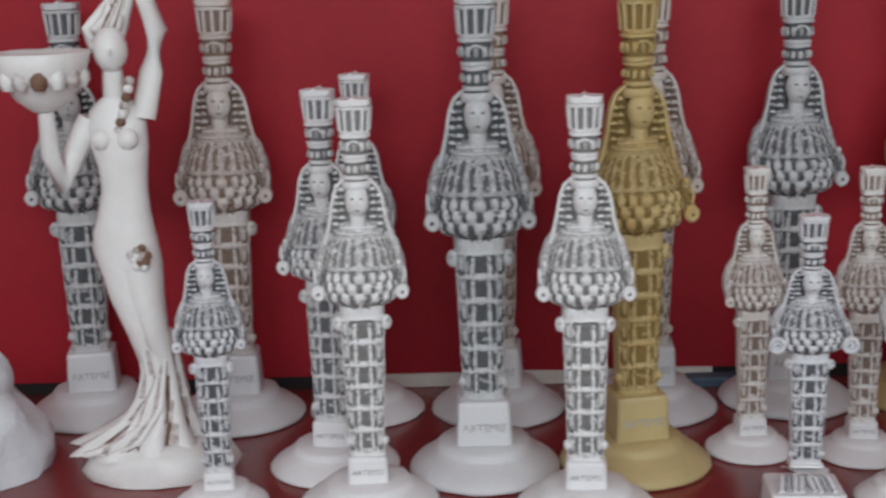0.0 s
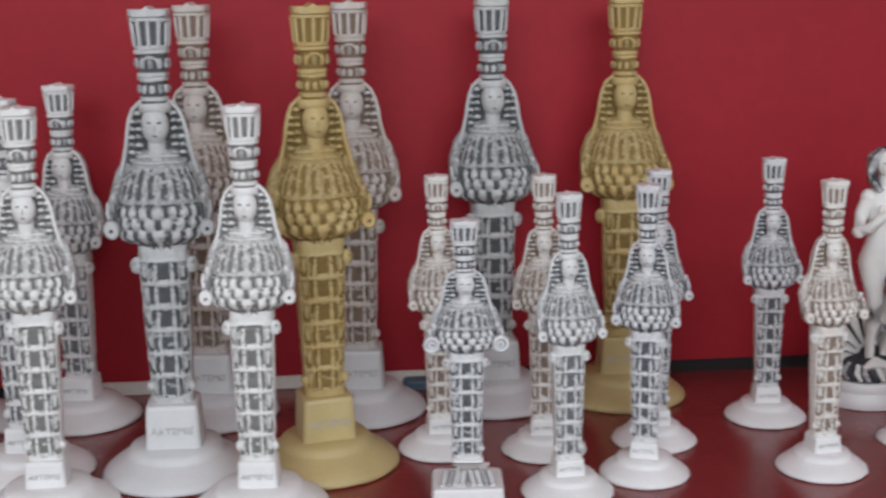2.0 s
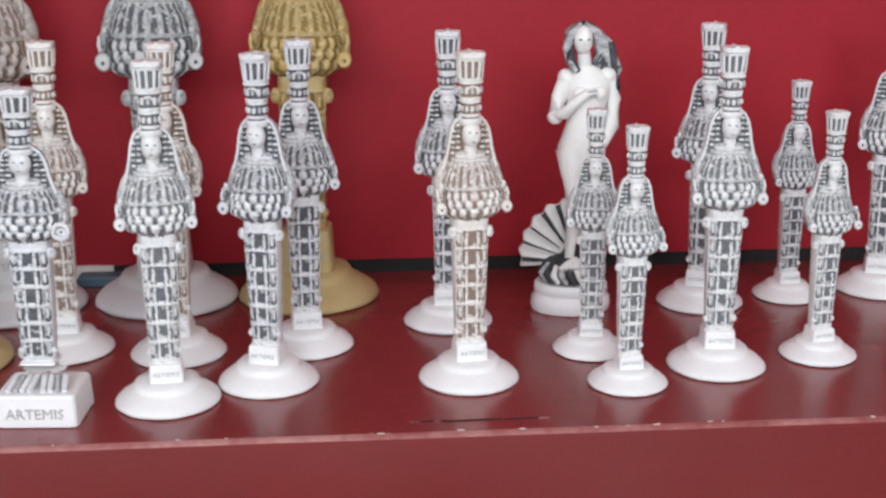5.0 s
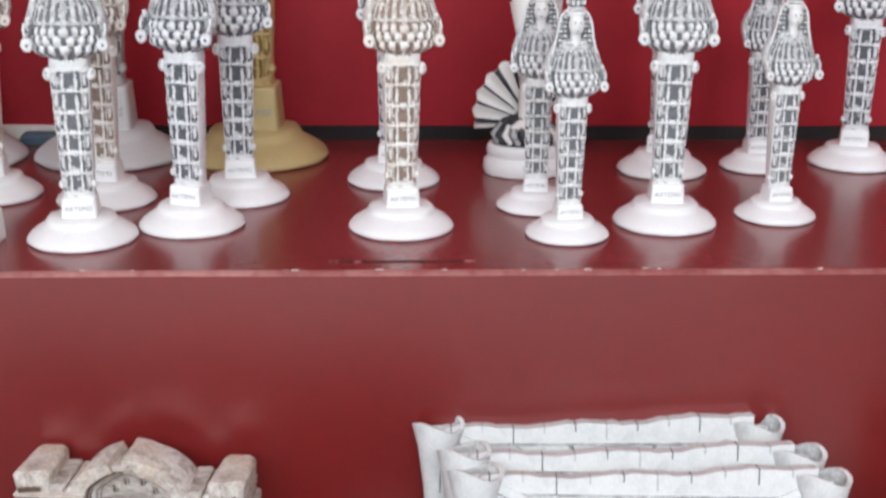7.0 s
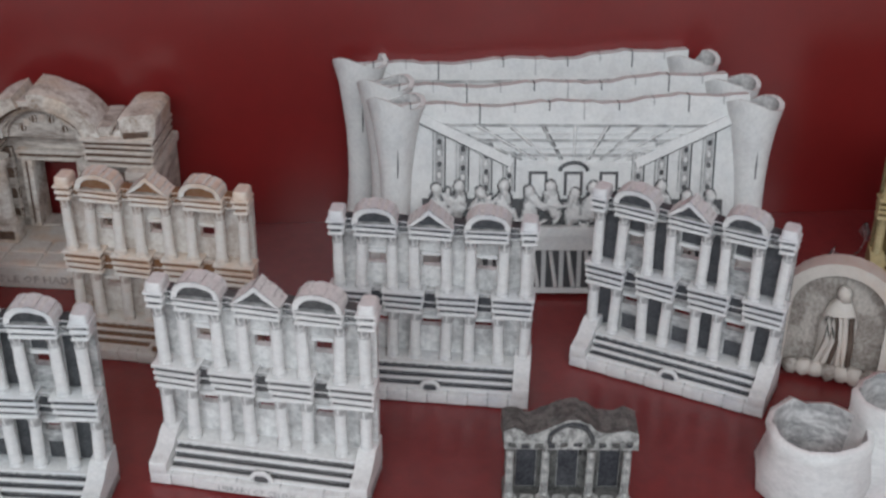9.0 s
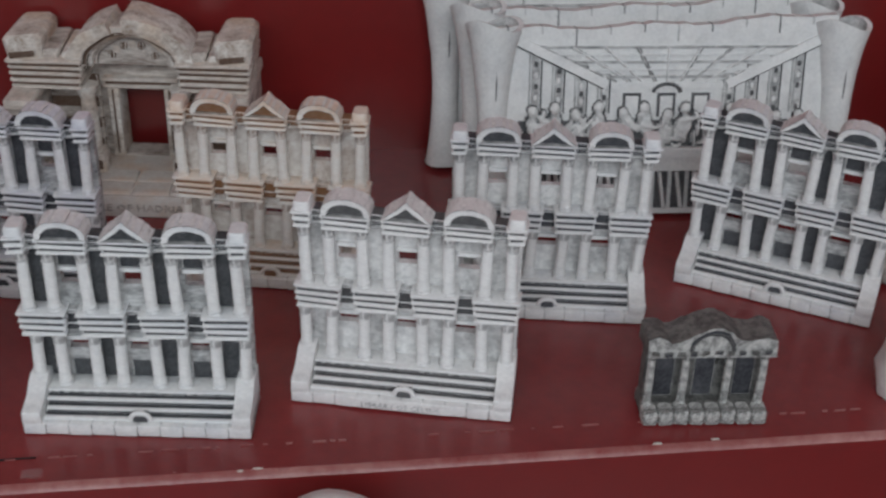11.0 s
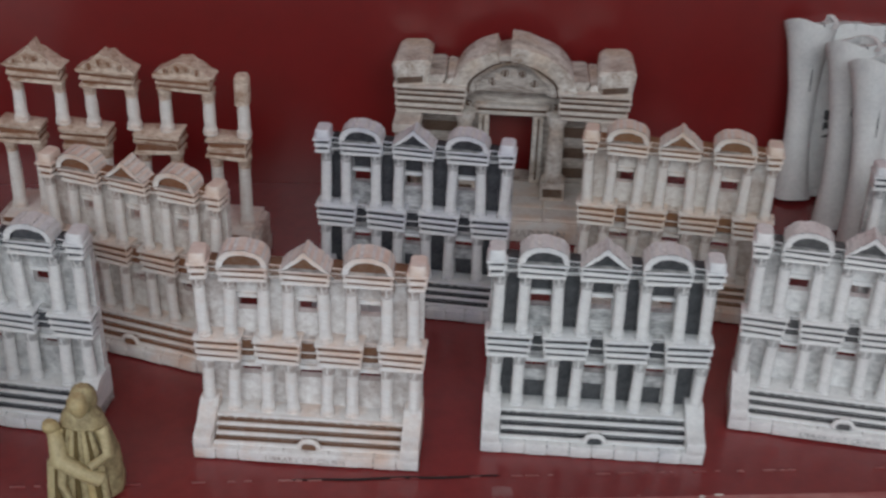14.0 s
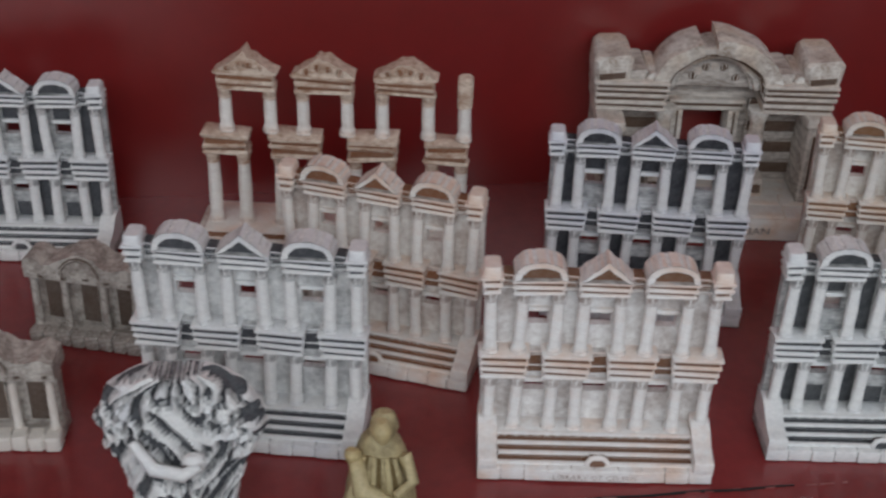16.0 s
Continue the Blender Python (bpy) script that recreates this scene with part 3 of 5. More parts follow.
def nude_statue():
    """A plain standing figure before an open shell, on an oval plinth."""
    g = Geo()
    g.loft([oval(0, 0, z, a, a * 0.8, 28) for z, a in ((0, 0.0275), (0.003, 0.0285), (0.009, 0.028), (0.0115, 0.0255), (0.013, 0.0255), (0.0145, 0.0265), (0.019, 0.026), (0.0205, 0.0245))], 3, True)
    # rock with waves, dark in its folds
    g.ball((0, 0.002, 0.026), (0.023, 0.018, 0.014), 2, 18, 8)
    for i in range(11):
        a = -2.9 + 2.7 * i / 10
        g.tube([(0.017 * math.cos(a), 0.014 * math.sin(a), 0.034, 0.002), (0.0235 * math.cos(a + 0.1), 0.0185 * math.sin(a + 0.1), 0.028, 0.0026), (0.022 * math.cos(a + 0.25), 0.0175 * math.sin(a + 0.25), 0.022, 0.0018)], 6, (1, 2, 0)[i % 3])
    # the open shell: a fluted fan that cups the legs
    n, m = 56, 12
    rows = []
    for j in range(m + 1):
        f = j / m
        row = []
        for i in range(n + 1):
            a = -1.75 + 2.75 * i / n
            flute = math.cos(i / n * 2 * math.pi * 9)
            r = 0.006 + (0.041 + 0.0012 * flute - 0.006 * abs(a + 0.5) ** 2 * 0.35) * f
            row.append((0.004 + r * math.sin(a) * 0.86, 0.006 + 0.010 * f * f * (0.4 - math.cos(a * 1.3)) + 0.0013 * flute * f, 0.034 + r * math.cos(a) * 0.98))
        rows.append(row)
    k0 = len(g.v)
    g.v += [p for r in rows for p in r] + [(x, y + 0.0028, z) for r in rows for x, y, z in r]
    w, off = n + 1, (n + 1) * (m + 1)
    for j in range(m):
        for i in range(n):
            q = (j * w + i, j * w + i + 1, (j + 1) * w + i + 1, (j + 1) * w + i)
            groove = math.cos((i + 0.5) / n * 2 * math.pi * 9) < -0.72
            g.f += [tuple(k0 + t for t in q), tuple(k0 + off + t for t in reversed(q))]
            g.m += [2 if (groove and j > 2) or j < 2 else 0, 1]
            g.s += [True, True]
    for i in range(n):
        q = (m * w + i, m * w + i + 1)
        g.f.append((k0 + q[0], k0 + q[1], k0 + off + q[1], k0 + off + q[0]))
        g.m.append(0)
        g.s.append(False)
    for i in range(7):
        a = -1.1 + 2.2 * i / 6
        g.tube([(0.0, -0.012, 0.04, 0.0014), (0.007 * math.sin(a), -0.0165, 0.037, 0.002), (0.012 * math.sin(a), -0.0185, 0.033 + 0.001 * math.cos(a), 0.0022)], 6, 0)
    # legs, torso, arms
    g.tube([(-0.003, -0.008, 0.039, 0.0032), (-0.002, -0.005, 0.052, 0.0042), (0.0, -0.004, 0.066, 0.0058), (0.0, -0.006, 0.083, 0.0062), (-0.001, -0.004, 0.1, 0.0088), (-0.002, -0.001, 0.116, 0.011)], 14, 0)
    g.tube([(0.011, -0.002, 0.039, 0.0032), (0.0125, 0.001, 0.054, 0.0044), (0.012, 0.001, 0.068, 0.0058), (0.0125, -0.002, 0.085, 0.0062), (0.0125, 0.0, 0.1, 0.009), (0.0115, 0.001, 0.115, 0.0108)], 14, 0)
    g.loft([oval(x, y, z, a, b, 22, 2.2) for z, a, b, x, y in ((0.102, 0.0125, 0.0095, 0.006, 0), (0.11, 0.0165, 0.0118, 0.0055, 0), (0.118, 0.0168, 0.0122, 0.0055, 0), (0.127, 0.0142, 0.0112, 0.006, -0.001), (0.136, 0.0125, 0.0098, 0.0068, -0.001), (0.146, 0.0135, 0.0105, 0.0075, 0), (0.155, 0.0152, 0.0118, 0.008, -0.001), (0.163, 0.0162, 0.0105, 0.008, 0), (0.169, 0.0135, 0.0085, 0.0078, 0.001), (0.174, 0.0065, 0.0062, 0.006, 0.001))], 0, True)
    for x in (0.0015, 0.0145):
        g.ball((x, -0.0095, 0.156), (0.0055, 0.0045, 0.0055), 0, 12, 8)
    g.tube([(-0.006, 0, 0.165, 0.0062), (-0.0115, 0.0, 0.152, 0.0056), (-0.0145, -0.003, 0.139, 0.005), (-0.009, -0.01, 0.1425, 0.0044), (0.0, -0.0145, 0.153, 0.0036), (0.006, -0.0158, 0.1575, 0.003)], 12, 0)
    for i in range(4):
        g.tube([(0.005, -0.0158, 0.1592 - 0.0014 * i, 0.001), (0.0115, -0.0165, 0.1606 - 0.0017 * i, 0.0009)], 5, 0 if i % 2 == 0 else 1)
    g.tube([(0.022, 0.0, 0.166, 0.006), (0.0265, 0.001, 0.15, 0.0055), (0.0255, -0.004, 0.133, 0.005), (0.018, -0.011, 0.122, 0.0042), (0.0105, -0.014, 0.1175, 0.0036)], 12, 0)
    # locks held before the hip
    for i in range(6):
        g.tube([(0.011 + 0.001 * i, -0.0145, 0.12 - 0.001 * i, 0.0025), (0.0125 - 0.0012 * i, -0.0135, 0.112 - 0.002 * i, 0.0026), (0.012 + 0.0008 * i, -0.0115, 0.102 - 0.0022 * i, 0.0015)], 6, (2, 1, 2)[i % 3])
    # neck, plain head, long wavy hair blown to one side
    g.tube([(0.006, 0, 0.17, 0.0052), (0.0045, -0.002, 0.183, 0.0046)], 10, 0)
    g.ball((0.0035, -0.004, 0.1915), (0.0066, 0.0078, 0.0098), 0, 16, 11)
    g.ball((0.0035, -0.0116, 0.1905), (0.0012, 0.0018, 0.0026), 0, 6, 4)
    for s in (-1, 1):
        g.ball((0.0035 + s * 0.0026, -0.0108, 0.1925), (0.0014, 0.0009, 0.0007), 2, 6, 4)
    rnd = random.Random(5)
    for i in range(26):
        f = i / 25
        x = 0.0105 + 0.013 * f
        wave = rnd.uniform(-0.0025, 0.0025)
        g.tube([(0.0035 + 0.006 * f, 0.002, 0.2015 - 0.003 * f, 0.0032), (x, 0.003 + wave, 0.1985 - 0.012 * f, 0.0038), (x + 0.0055 + wave, 0.002, 0.186 - 0.016 * f, 0.0036), (x + 0.003 - wave, 0.001, 0.174 - 0.016 * f, 0.0032), (x + 0.005 + wave, 0.001, 0.162 - 0.02 * f, 0.0017)], 7, (2, 1, 2, 2, 1)[i % 5])
    for i in range(10):
        f = i / 9
        wave = rnd.uniform(-0.001, 0.001)
        g.tube([(0.0025, -0.002 + 0.006 * f, 0.2015, 0.0026), (-0.0045 - 0.001 * f, -0.005 + 0.008 * f, 0.196, 0.003), (-0.0062 + wave, -0.004 + 0.006 * f, 0.186, 0.0031), (-0.0048 + wave, -0.005 + 0.005 * f, 0.1765, 0.003), (-0.001 + 0.003 * f, -0.0085 + 0.004 * f, 0.1705, 0.0018)], 7, (1, 2, 2, 1, 2)[i % 5])
    g.ball((-0.0062, 0.0, 0.1655), (0.0068, 0.0066, 0.0066), 0, 12, 8)
    g.ball((0.0216, 0.0, 0.1665), (0.0066, 0.0064, 0.0062), 0, 12, 8)
    g.ball((-0.0145, -0.003, 0.1392), (0.0054, 0.0054, 0.0052), 0, 10, 7)
    g.roughen(0.0003, 180)
    return g.mesh("nude_statue", [VENUS, INK[1], INK[2], SMOOTH])


thing("statuette", nude_statue(), pose(0.709, 0.902, 0.0006), "white statuette with dark hair before an open shell", "statuette")


def lady_with_bowl():
    """A plain slender figure, one arm over its head, the other under a wide dish, its drapery falling on a rocky foot."""
    g = Geo()
    rings = []
    for z, r in ((0, 0.056), (0.006, 0.058), (0.014, 0.055), (0.021, 0.048), (0.025, 0.034)):
        rings.append([(r * math.cos(2 * math.pi * j / 30) * (1 + 0.16 * noise.noise((j * 0.9, z * 60, 2))), 0.72 * r * math.sin(2 * math.pi * j / 30) * (1 + 0.16 * noise.noise((j * 0.9, z * 60, 7))), z) for j in range(30)])
    g.loft(rings, 0, True)
    # drapery: fluted, narrow at the knees, spreading and sweeping over the rock
    rows = []
    for z, x, a, b in ((0.018, -0.012, 0.05, 0.034), (0.026, -0.008, 0.041, 0.029), (0.04, 0.001, 0.025, 0.021), (0.056, 0.006, 0.0175, 0.0165), (0.074, 0.007, 0.0145, 0.014), (0.092, 0.004, 0.0145, 0.013), (0.104, 0.002, 0.013, 0.012)):
        ring = []
        for j in range(60):
            t = 2 * math.pi * j / 60
            f = 1 + (0.16 * math.sin(t * 9 + z * 40) + 0.07 * math.sin(t * 17 + z * 90)) * min(1, (0.11 - z) / 0.05)
            ring.append((x + a * f * math.cos(t), b * f * math.sin(t), z))
        rows.append(ring)
    k0 = len(g.v)
    g.v += [p for r in rows for p in r]
    for j in range(len(rows) - 1):
        for i in range(60):
            q = (i + 1) % 60
            t, z = 2 * math.pi * (i + 0.5) / 60, (rows[j][0][2] + rows[j + 1][0][2]) / 2
            g.f.append((k0 + j * 60 + i, k0 + j * 60 + q, k0 + (j + 1) * 60 + q, k0 + (j + 1) * 60 + i))
            deep = math.sin(t * 9 + z * 40)
            g.m.append(2 if deep < -0.8 and j < 4 else 1 if deep < -0.35 and j < 5 else 0)
            g.s.append(True)
    g.add(rows[-1], [tuple(range(60))], 0)
    for i in range(7):
        g.tube([(0.012 - 0.002 * i, -0.014, 0.085 - 0.004 * i, 0.0018), (0.008 - 0.005 * i, -0.019 - 0.001 * i, 0.052 - 0.004 * i, 0.0026), (-0.008 - 0.006 * i, -0.026 - 0.001 * i, 0.03 - 0.001 * i, 0.0028), (-0.03 - 0.003 * i, -0.03, 0.0225, 0.0022)], 7, (0, 1, 0)[i % 3])
    # legs pressed together, hips thrown to one side, waist and chest
    g.tube([(0.009, -0.004, 0.08, 0.0085), (0.006, -0.008, 0.103, 0.0098), (0.0, -0.005, 0.128, 0.0135), (-0.004, -0.001, 0.152, 0.0168), (-0.0065, 0.0, 0.17, 0.0165)], 16, 0)
    g.tube([(-0.003, 0.0, 0.085, 0.0085), (-0.006, -0.004, 0.105, 0.0105), (-0.013, -0.003, 0.13, 0.014), (-0.0175, 0.0, 0.155, 0.0165), (-0.0185, 0.001, 0.172, 0.0155)], 16, 0)
    g.loft([oval(x, 0, z, a, b, 24, 2.2) for z, a, b, x in ((0.15, 0.0215, 0.016, -0.012), (0.163, 0.0238, 0.0172, -0.0135), (0.175, 0.0225, 0.0165, -0.0135), (0.19, 0.0185, 0.0145, -0.012), (0.205, 0.0165, 0.0135, -0.0105), (0.22, 0.0175, 0.014, -0.0105), (0.236, 0.0205, 0.0155, -0.0115), (0.25, 0.0215, 0.0145, -0.0125), (0.26, 0.018, 0.0115, -0.013), (0.268, 0.0095, 0.009, -0.0125))], 0, True)
    for x in (-0.021, -0.0025):
        g.ball((x, -0.0125, 0.241), (0.0078, 0.0065, 0.0078), 0, 14, 9)
    g.tube([(-0.0125, 0, 0.264, 0.0085), (-0.0115, -0.003, 0.287, 0.007)], 12, 0)
    g.ball((-0.0115, -0.005, 0.3), (0.0118, 0.0132, 0.0155), 0, 18, 12)
    g.ball((-0.009, -0.018, 0.299), (0.0018, 0.0028, 0.004), 0, 6, 4)
    # hair swept up along the lifted arm, one braid over the chest
    for i in range(13):
        f = i / 12
        g.tube([(-0.0225 + 0.014 * f, -0.006 + 0.014 * f, 0.3 + 0.008 * f, 0.0045), (-0.027 + 0.022 * f, -0.002 + 0.01 * f, 0.313 + 0.003 * f, 0.0048), (-0.012 + 0.014 * f, 0.002, 0.33 + 0.002 * f, 0.004), (0.0 + 0.008 * f, 0.0, 0.35, 0.0025)], 7, (0, 1, 0, 0, 2)[i % 5])
    for i in range(9):
        g.ball((0.002 - 0.001 * i - 0.00012 * i * i, -0.0125 - 0.0022 * math.sin(i * 0.5), 0.28 - 0.0055 * i), (0.0038, 0.0034, 0.0036), (1, 0, 2)[i % 3], 7, 5)
    g.tube([(0.007, 0, 0.254, 0.0088), (0.0145, 0.003, 0.285, 0.0082), (0.0205, 0.002, 0.312, 0.0075), (0.014, 0, 0.335, 0.0066), (0.001, -0.002, 0.354, 0.0055)], 14, 0)
    g.tube([(-0.031, 0, 0.254, 0.0088), (-0.044, -0.003, 0.23, 0.0085), (-0.0525, -0.01, 0.212, 0.0078), (-0.056, -0.018, 0.232, 0.0068), (-0.0555, -0.022, 0.262, 0.0058)], 14, 0)
    g.turned([(0.008, 0.262), (0.019, 0.27), (0.03, 0.286), (0.0345, 0.3), (0.032, 0.3015), (0.026, 0.288), (0.006, 0.277)], 26, 0, True, -0.056, -0.022)
    for j in range(14):
        a = 2 * math.pi * j / 14
        g.ball((-0.056 + 0.027 * math.cos(a), -0.022 + 0.027 * math.sin(a), 0.284), (0.0062, 0.0062, 0.008), (0, 1, 2)[j % 3], 7, 5)
    for i in range(12):
        a = 2.4 * i
        r = 0.0022 * math.sqrt(i)
        g.ball((0.001 + r * math.cos(a), -0.0195, 0.16 + r * math.sin(a)), (0.0033, 0.003, 0.0033), (1, 0, 2)[i % 3], 7, 5)
    g.roughen(0.0005, 120)
    return g.mesh("lady", [VENUS, BROWN[1], BROWN[2]])


thing("statuette", lady_with_bowl(), pose(-0.048, 0.835, 0.0006) @ Matrix.Diagonal((0.92, 0.92, 0.97, 1)), "white slender statuette holding up a dish, on a rocky foot", "statuette")


def plastic_bag():
    g = Geo()
    rings = []
    n = 26
    for i in range(13):
        f = i / 12
        z = 0.105 * math.sin(f * math.pi / 2)
        r = 0.062 * (math.cos(f * math.pi / 2) ** 0.6) + 0.004
        rings.append([(r * math.cos(2 * math.pi * j / n) * (1 + 0.34 * noise.noise((math.cos(2 * math.pi * j / n) * 2.3, math.sin(2 * math.pi * j / n) * 2.3, f * 3))), r * 0.8 * math.sin(2 * math.pi * j / n) * (1 + 0.3 * noise.noise((math.cos(2 * math.pi * j / n) * 3, f * 4, math.sin(2 * math.pi * j / n) * 3))), max(0.0, z * (1 + 0.25 * noise.noise((j * 0.7, f * 3, 9))))) for j in range(n)])
    g.loft(rings, 0, True)
    m, t, p = nodes_of("white_plastic_film")
    p.inputs["Base Color"].default_value = (0.78, 0.8, 0.82, 1)
    p.inputs["Roughness"].default_value = 0.22
    nz = noise_node(t, 60, 5, 0.7)
    bp = t.nodes.new("ShaderNodeBump")
    bp.inputs["Strength"].default_value, bp.inputs["Distance"].default_value = 0.6, 0.004
    t.links.new(nz.outputs[0], bp.inputs["Height"])
    t.links.new(bp.outputs[0], p.inputs["Normal"])
    return g.mesh("plastic_bag", [m])


thing("plastic_bag", plastic_bag(), pose(-0.192, 0.835, 0.0006) @ Matrix.Diagonal((0.9, 0.9, 0.78, 1)), "crumpled white plastic bag lying on the red shelf", "plastic bag")


# ---- building models of the lower shelf ----
mesh_cache = {}


def cached(key, build, mats):
    """One mesh for all alike parts: build fills a Geo."""
    full = (key, mats[0].name)
    if full not in mesh_cache:
        g = Geo()
        build(g)
        mesh_cache[full] = g.mesh(key, mats, 0.0 if key.startswith("scr") or "words" in key else 0.0003)
    return mesh_cache[full]


def column_geo(r, length, seed=0.0):
    def build(g):
        g.turned([(r * 1.28, 0), (r * 1.28, r * 0.4), (r * 1.1, r * 0.5)], 10, 1)
        g.turned([(r * 1.1, r * 0.5), (r * 1.2, r * 0.8), (r * 1.16, r * 1.0), (r * 1.0, r * 1.2), (r * 1.02, length * 0.5), (r * 0.93, length - r * 2.0)], 10, 0)
        g.roughen(r * 0.16, 1.1 / r, seed)
    return build


def capital_geo(r, length, seed=0.0):
    def build(g):
        g.turned([(r * 0.93, length - r * 2.0), (r * 1.1, length - r * 1.85), (r * 0.95, length - r * 1.6)], 10, 1)
        g.turned([(r * 0.95, length - r * 1.6), (r * 1.12, length - r * 0.9), (r * 1.25, length - r * 0.4), (r * 1.25, length)], 8, 1, False)
        g.roughen(r * 0.16, 1.1 / r, seed)
    return build


def moulded(x0, x1, y0, y1, z0, z1, layers=3, hold=False):
    """An entablature: light fillets standing proud of dark grooves."""
    def build(g):
        n = 2 * layers - 1
        unit = (z1 - z0) / (layers * 0.75 + (layers - 1) * 1.0)
        cuts = [z0]
        for i in range(n):
            cuts.append(cuts[-1] + unit * (0.75 if i % 2 == 0 else 1.0))
        for i in range(n):
            d = 0.0 if i % 2 == 0 else 0.0007
            s = 0.0003 * (i // 2)
            g.box(x0 + d - s, x1 - d + s, y0 + d - s, y1, cuts[i], cuts[i + 1], 2 if i % 2 or (hold and i > 1) else 1 if hold else 0)
        g.roughen(0.0005, 260, x0 * 91)
    return build


def pierced(x0, x1, y0, y1, z0, z1, holes, mat=1):
    """A wall with openings that go through it."""
    def build(g):
        xs = sorted({x0, x1, *(h[0] for h in holes), *(h[1] for h in holes)})
        zs = sorted({z0, z1, *(h[2] for h in holes), *(h[3] for h in holes)})
        def solid(a, b):
            if not (0 <= a < len(xs) - 1 and 0 <= b < len(zs) - 1):
                return False
            cx, cz = (xs[a] + xs[a + 1]) / 2, (zs[b] + zs[b + 1]) / 2
            return not any(h[0] < cx < h[1] and h[2] < cz < h[3] for h in holes)
        for a in range(len(xs) - 1):
            for b in range(len(zs) - 1):
                if not solid(a, b):
                    continue
                p, q, r, s = xs[a], xs[a + 1], zs[b], zs[b + 1]
                g.add([(p, y0, r), (q, y0, r), (q, y0, s), (p, y0, s)], [(0, 1, 2, 3)], mat)
                g.add([(p, y1, r), (q, y1, r), (q, y1, s), (p, y1, s)], [(3, 2, 1, 0)], 1)
                for da, db, e in ((-1, 0, [(p, r), (p, s)]), (1, 0, [(q, s), (q, r)]), (0, -1, [(q, r), (p, r)]), (0, 1, [(p, s), (q, s)])):
                    if not solid(a + da, b + db):
                        (ax, az), (bx, bz) = e
                        g.add([(ax, y0, az), (bx, y0, bz), (bx, y1, bz), (ax, y1, az)], [(0, 1, 2, 3)], mat)
    return build


def pediment(x0, x1, y0, y1, z0, rise, round_top):
    """A pediment with a ribbed roof that runs back from a recessed gable."""
    def build(g):
        c, w = (x0 + x1) / 2, (x1 - x0) / 2
        n = 20
        if round_top:
            top = [(c - w * math.cos(math.pi * i / n), z0 + rise * math.sin(math.pi * i / n) ** 0.8) for i in range(n + 1)]
        else:
            top = [(c - w + 2 * w * i / n, z0 + rise * (1 - abs(1 - 2 * i / n))) for i in range(n + 1)]
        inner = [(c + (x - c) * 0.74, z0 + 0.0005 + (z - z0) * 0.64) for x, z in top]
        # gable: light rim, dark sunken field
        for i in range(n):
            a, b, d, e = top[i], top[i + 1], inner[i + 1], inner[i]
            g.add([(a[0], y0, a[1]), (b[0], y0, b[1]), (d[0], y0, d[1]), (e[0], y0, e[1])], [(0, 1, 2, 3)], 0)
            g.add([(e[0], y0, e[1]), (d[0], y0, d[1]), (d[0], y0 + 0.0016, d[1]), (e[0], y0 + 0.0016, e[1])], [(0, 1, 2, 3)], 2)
            # roof in alternating ribs
            lift = 0.0003 if i % 4 else 0.0
            g.add([(a[0], y0, a[1] + lift), (b[0], y0, b[1] + lift), (b[0], y1, b[1] + lift), (a[0], y1, a[1] + lift)], [(3, 2, 1, 0)], 3 if i % 5 in (1, 3) else 0)
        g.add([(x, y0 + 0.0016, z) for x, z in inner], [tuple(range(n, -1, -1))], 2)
        g.add([(x, y1, z) for x, z in top], [tuple(range(n + 1))], 1)
        g.add([(x0, y0, z0), (x1, y0, z0), (x1, y1, z0), (x0, y1, z0)], [(3, 2, 1, 0)], 1)
        g.roughen(0.0005, 230, x1 * 77 + round_top)
    return build


LIB_COLS = (-0.0413, -0.0312, -0.0178, -0.0076, 0.0064, 0.0165, 0.0304, 0.0411)
LIB_BAYS = (-0.0245, -0.0006, 0.0235)


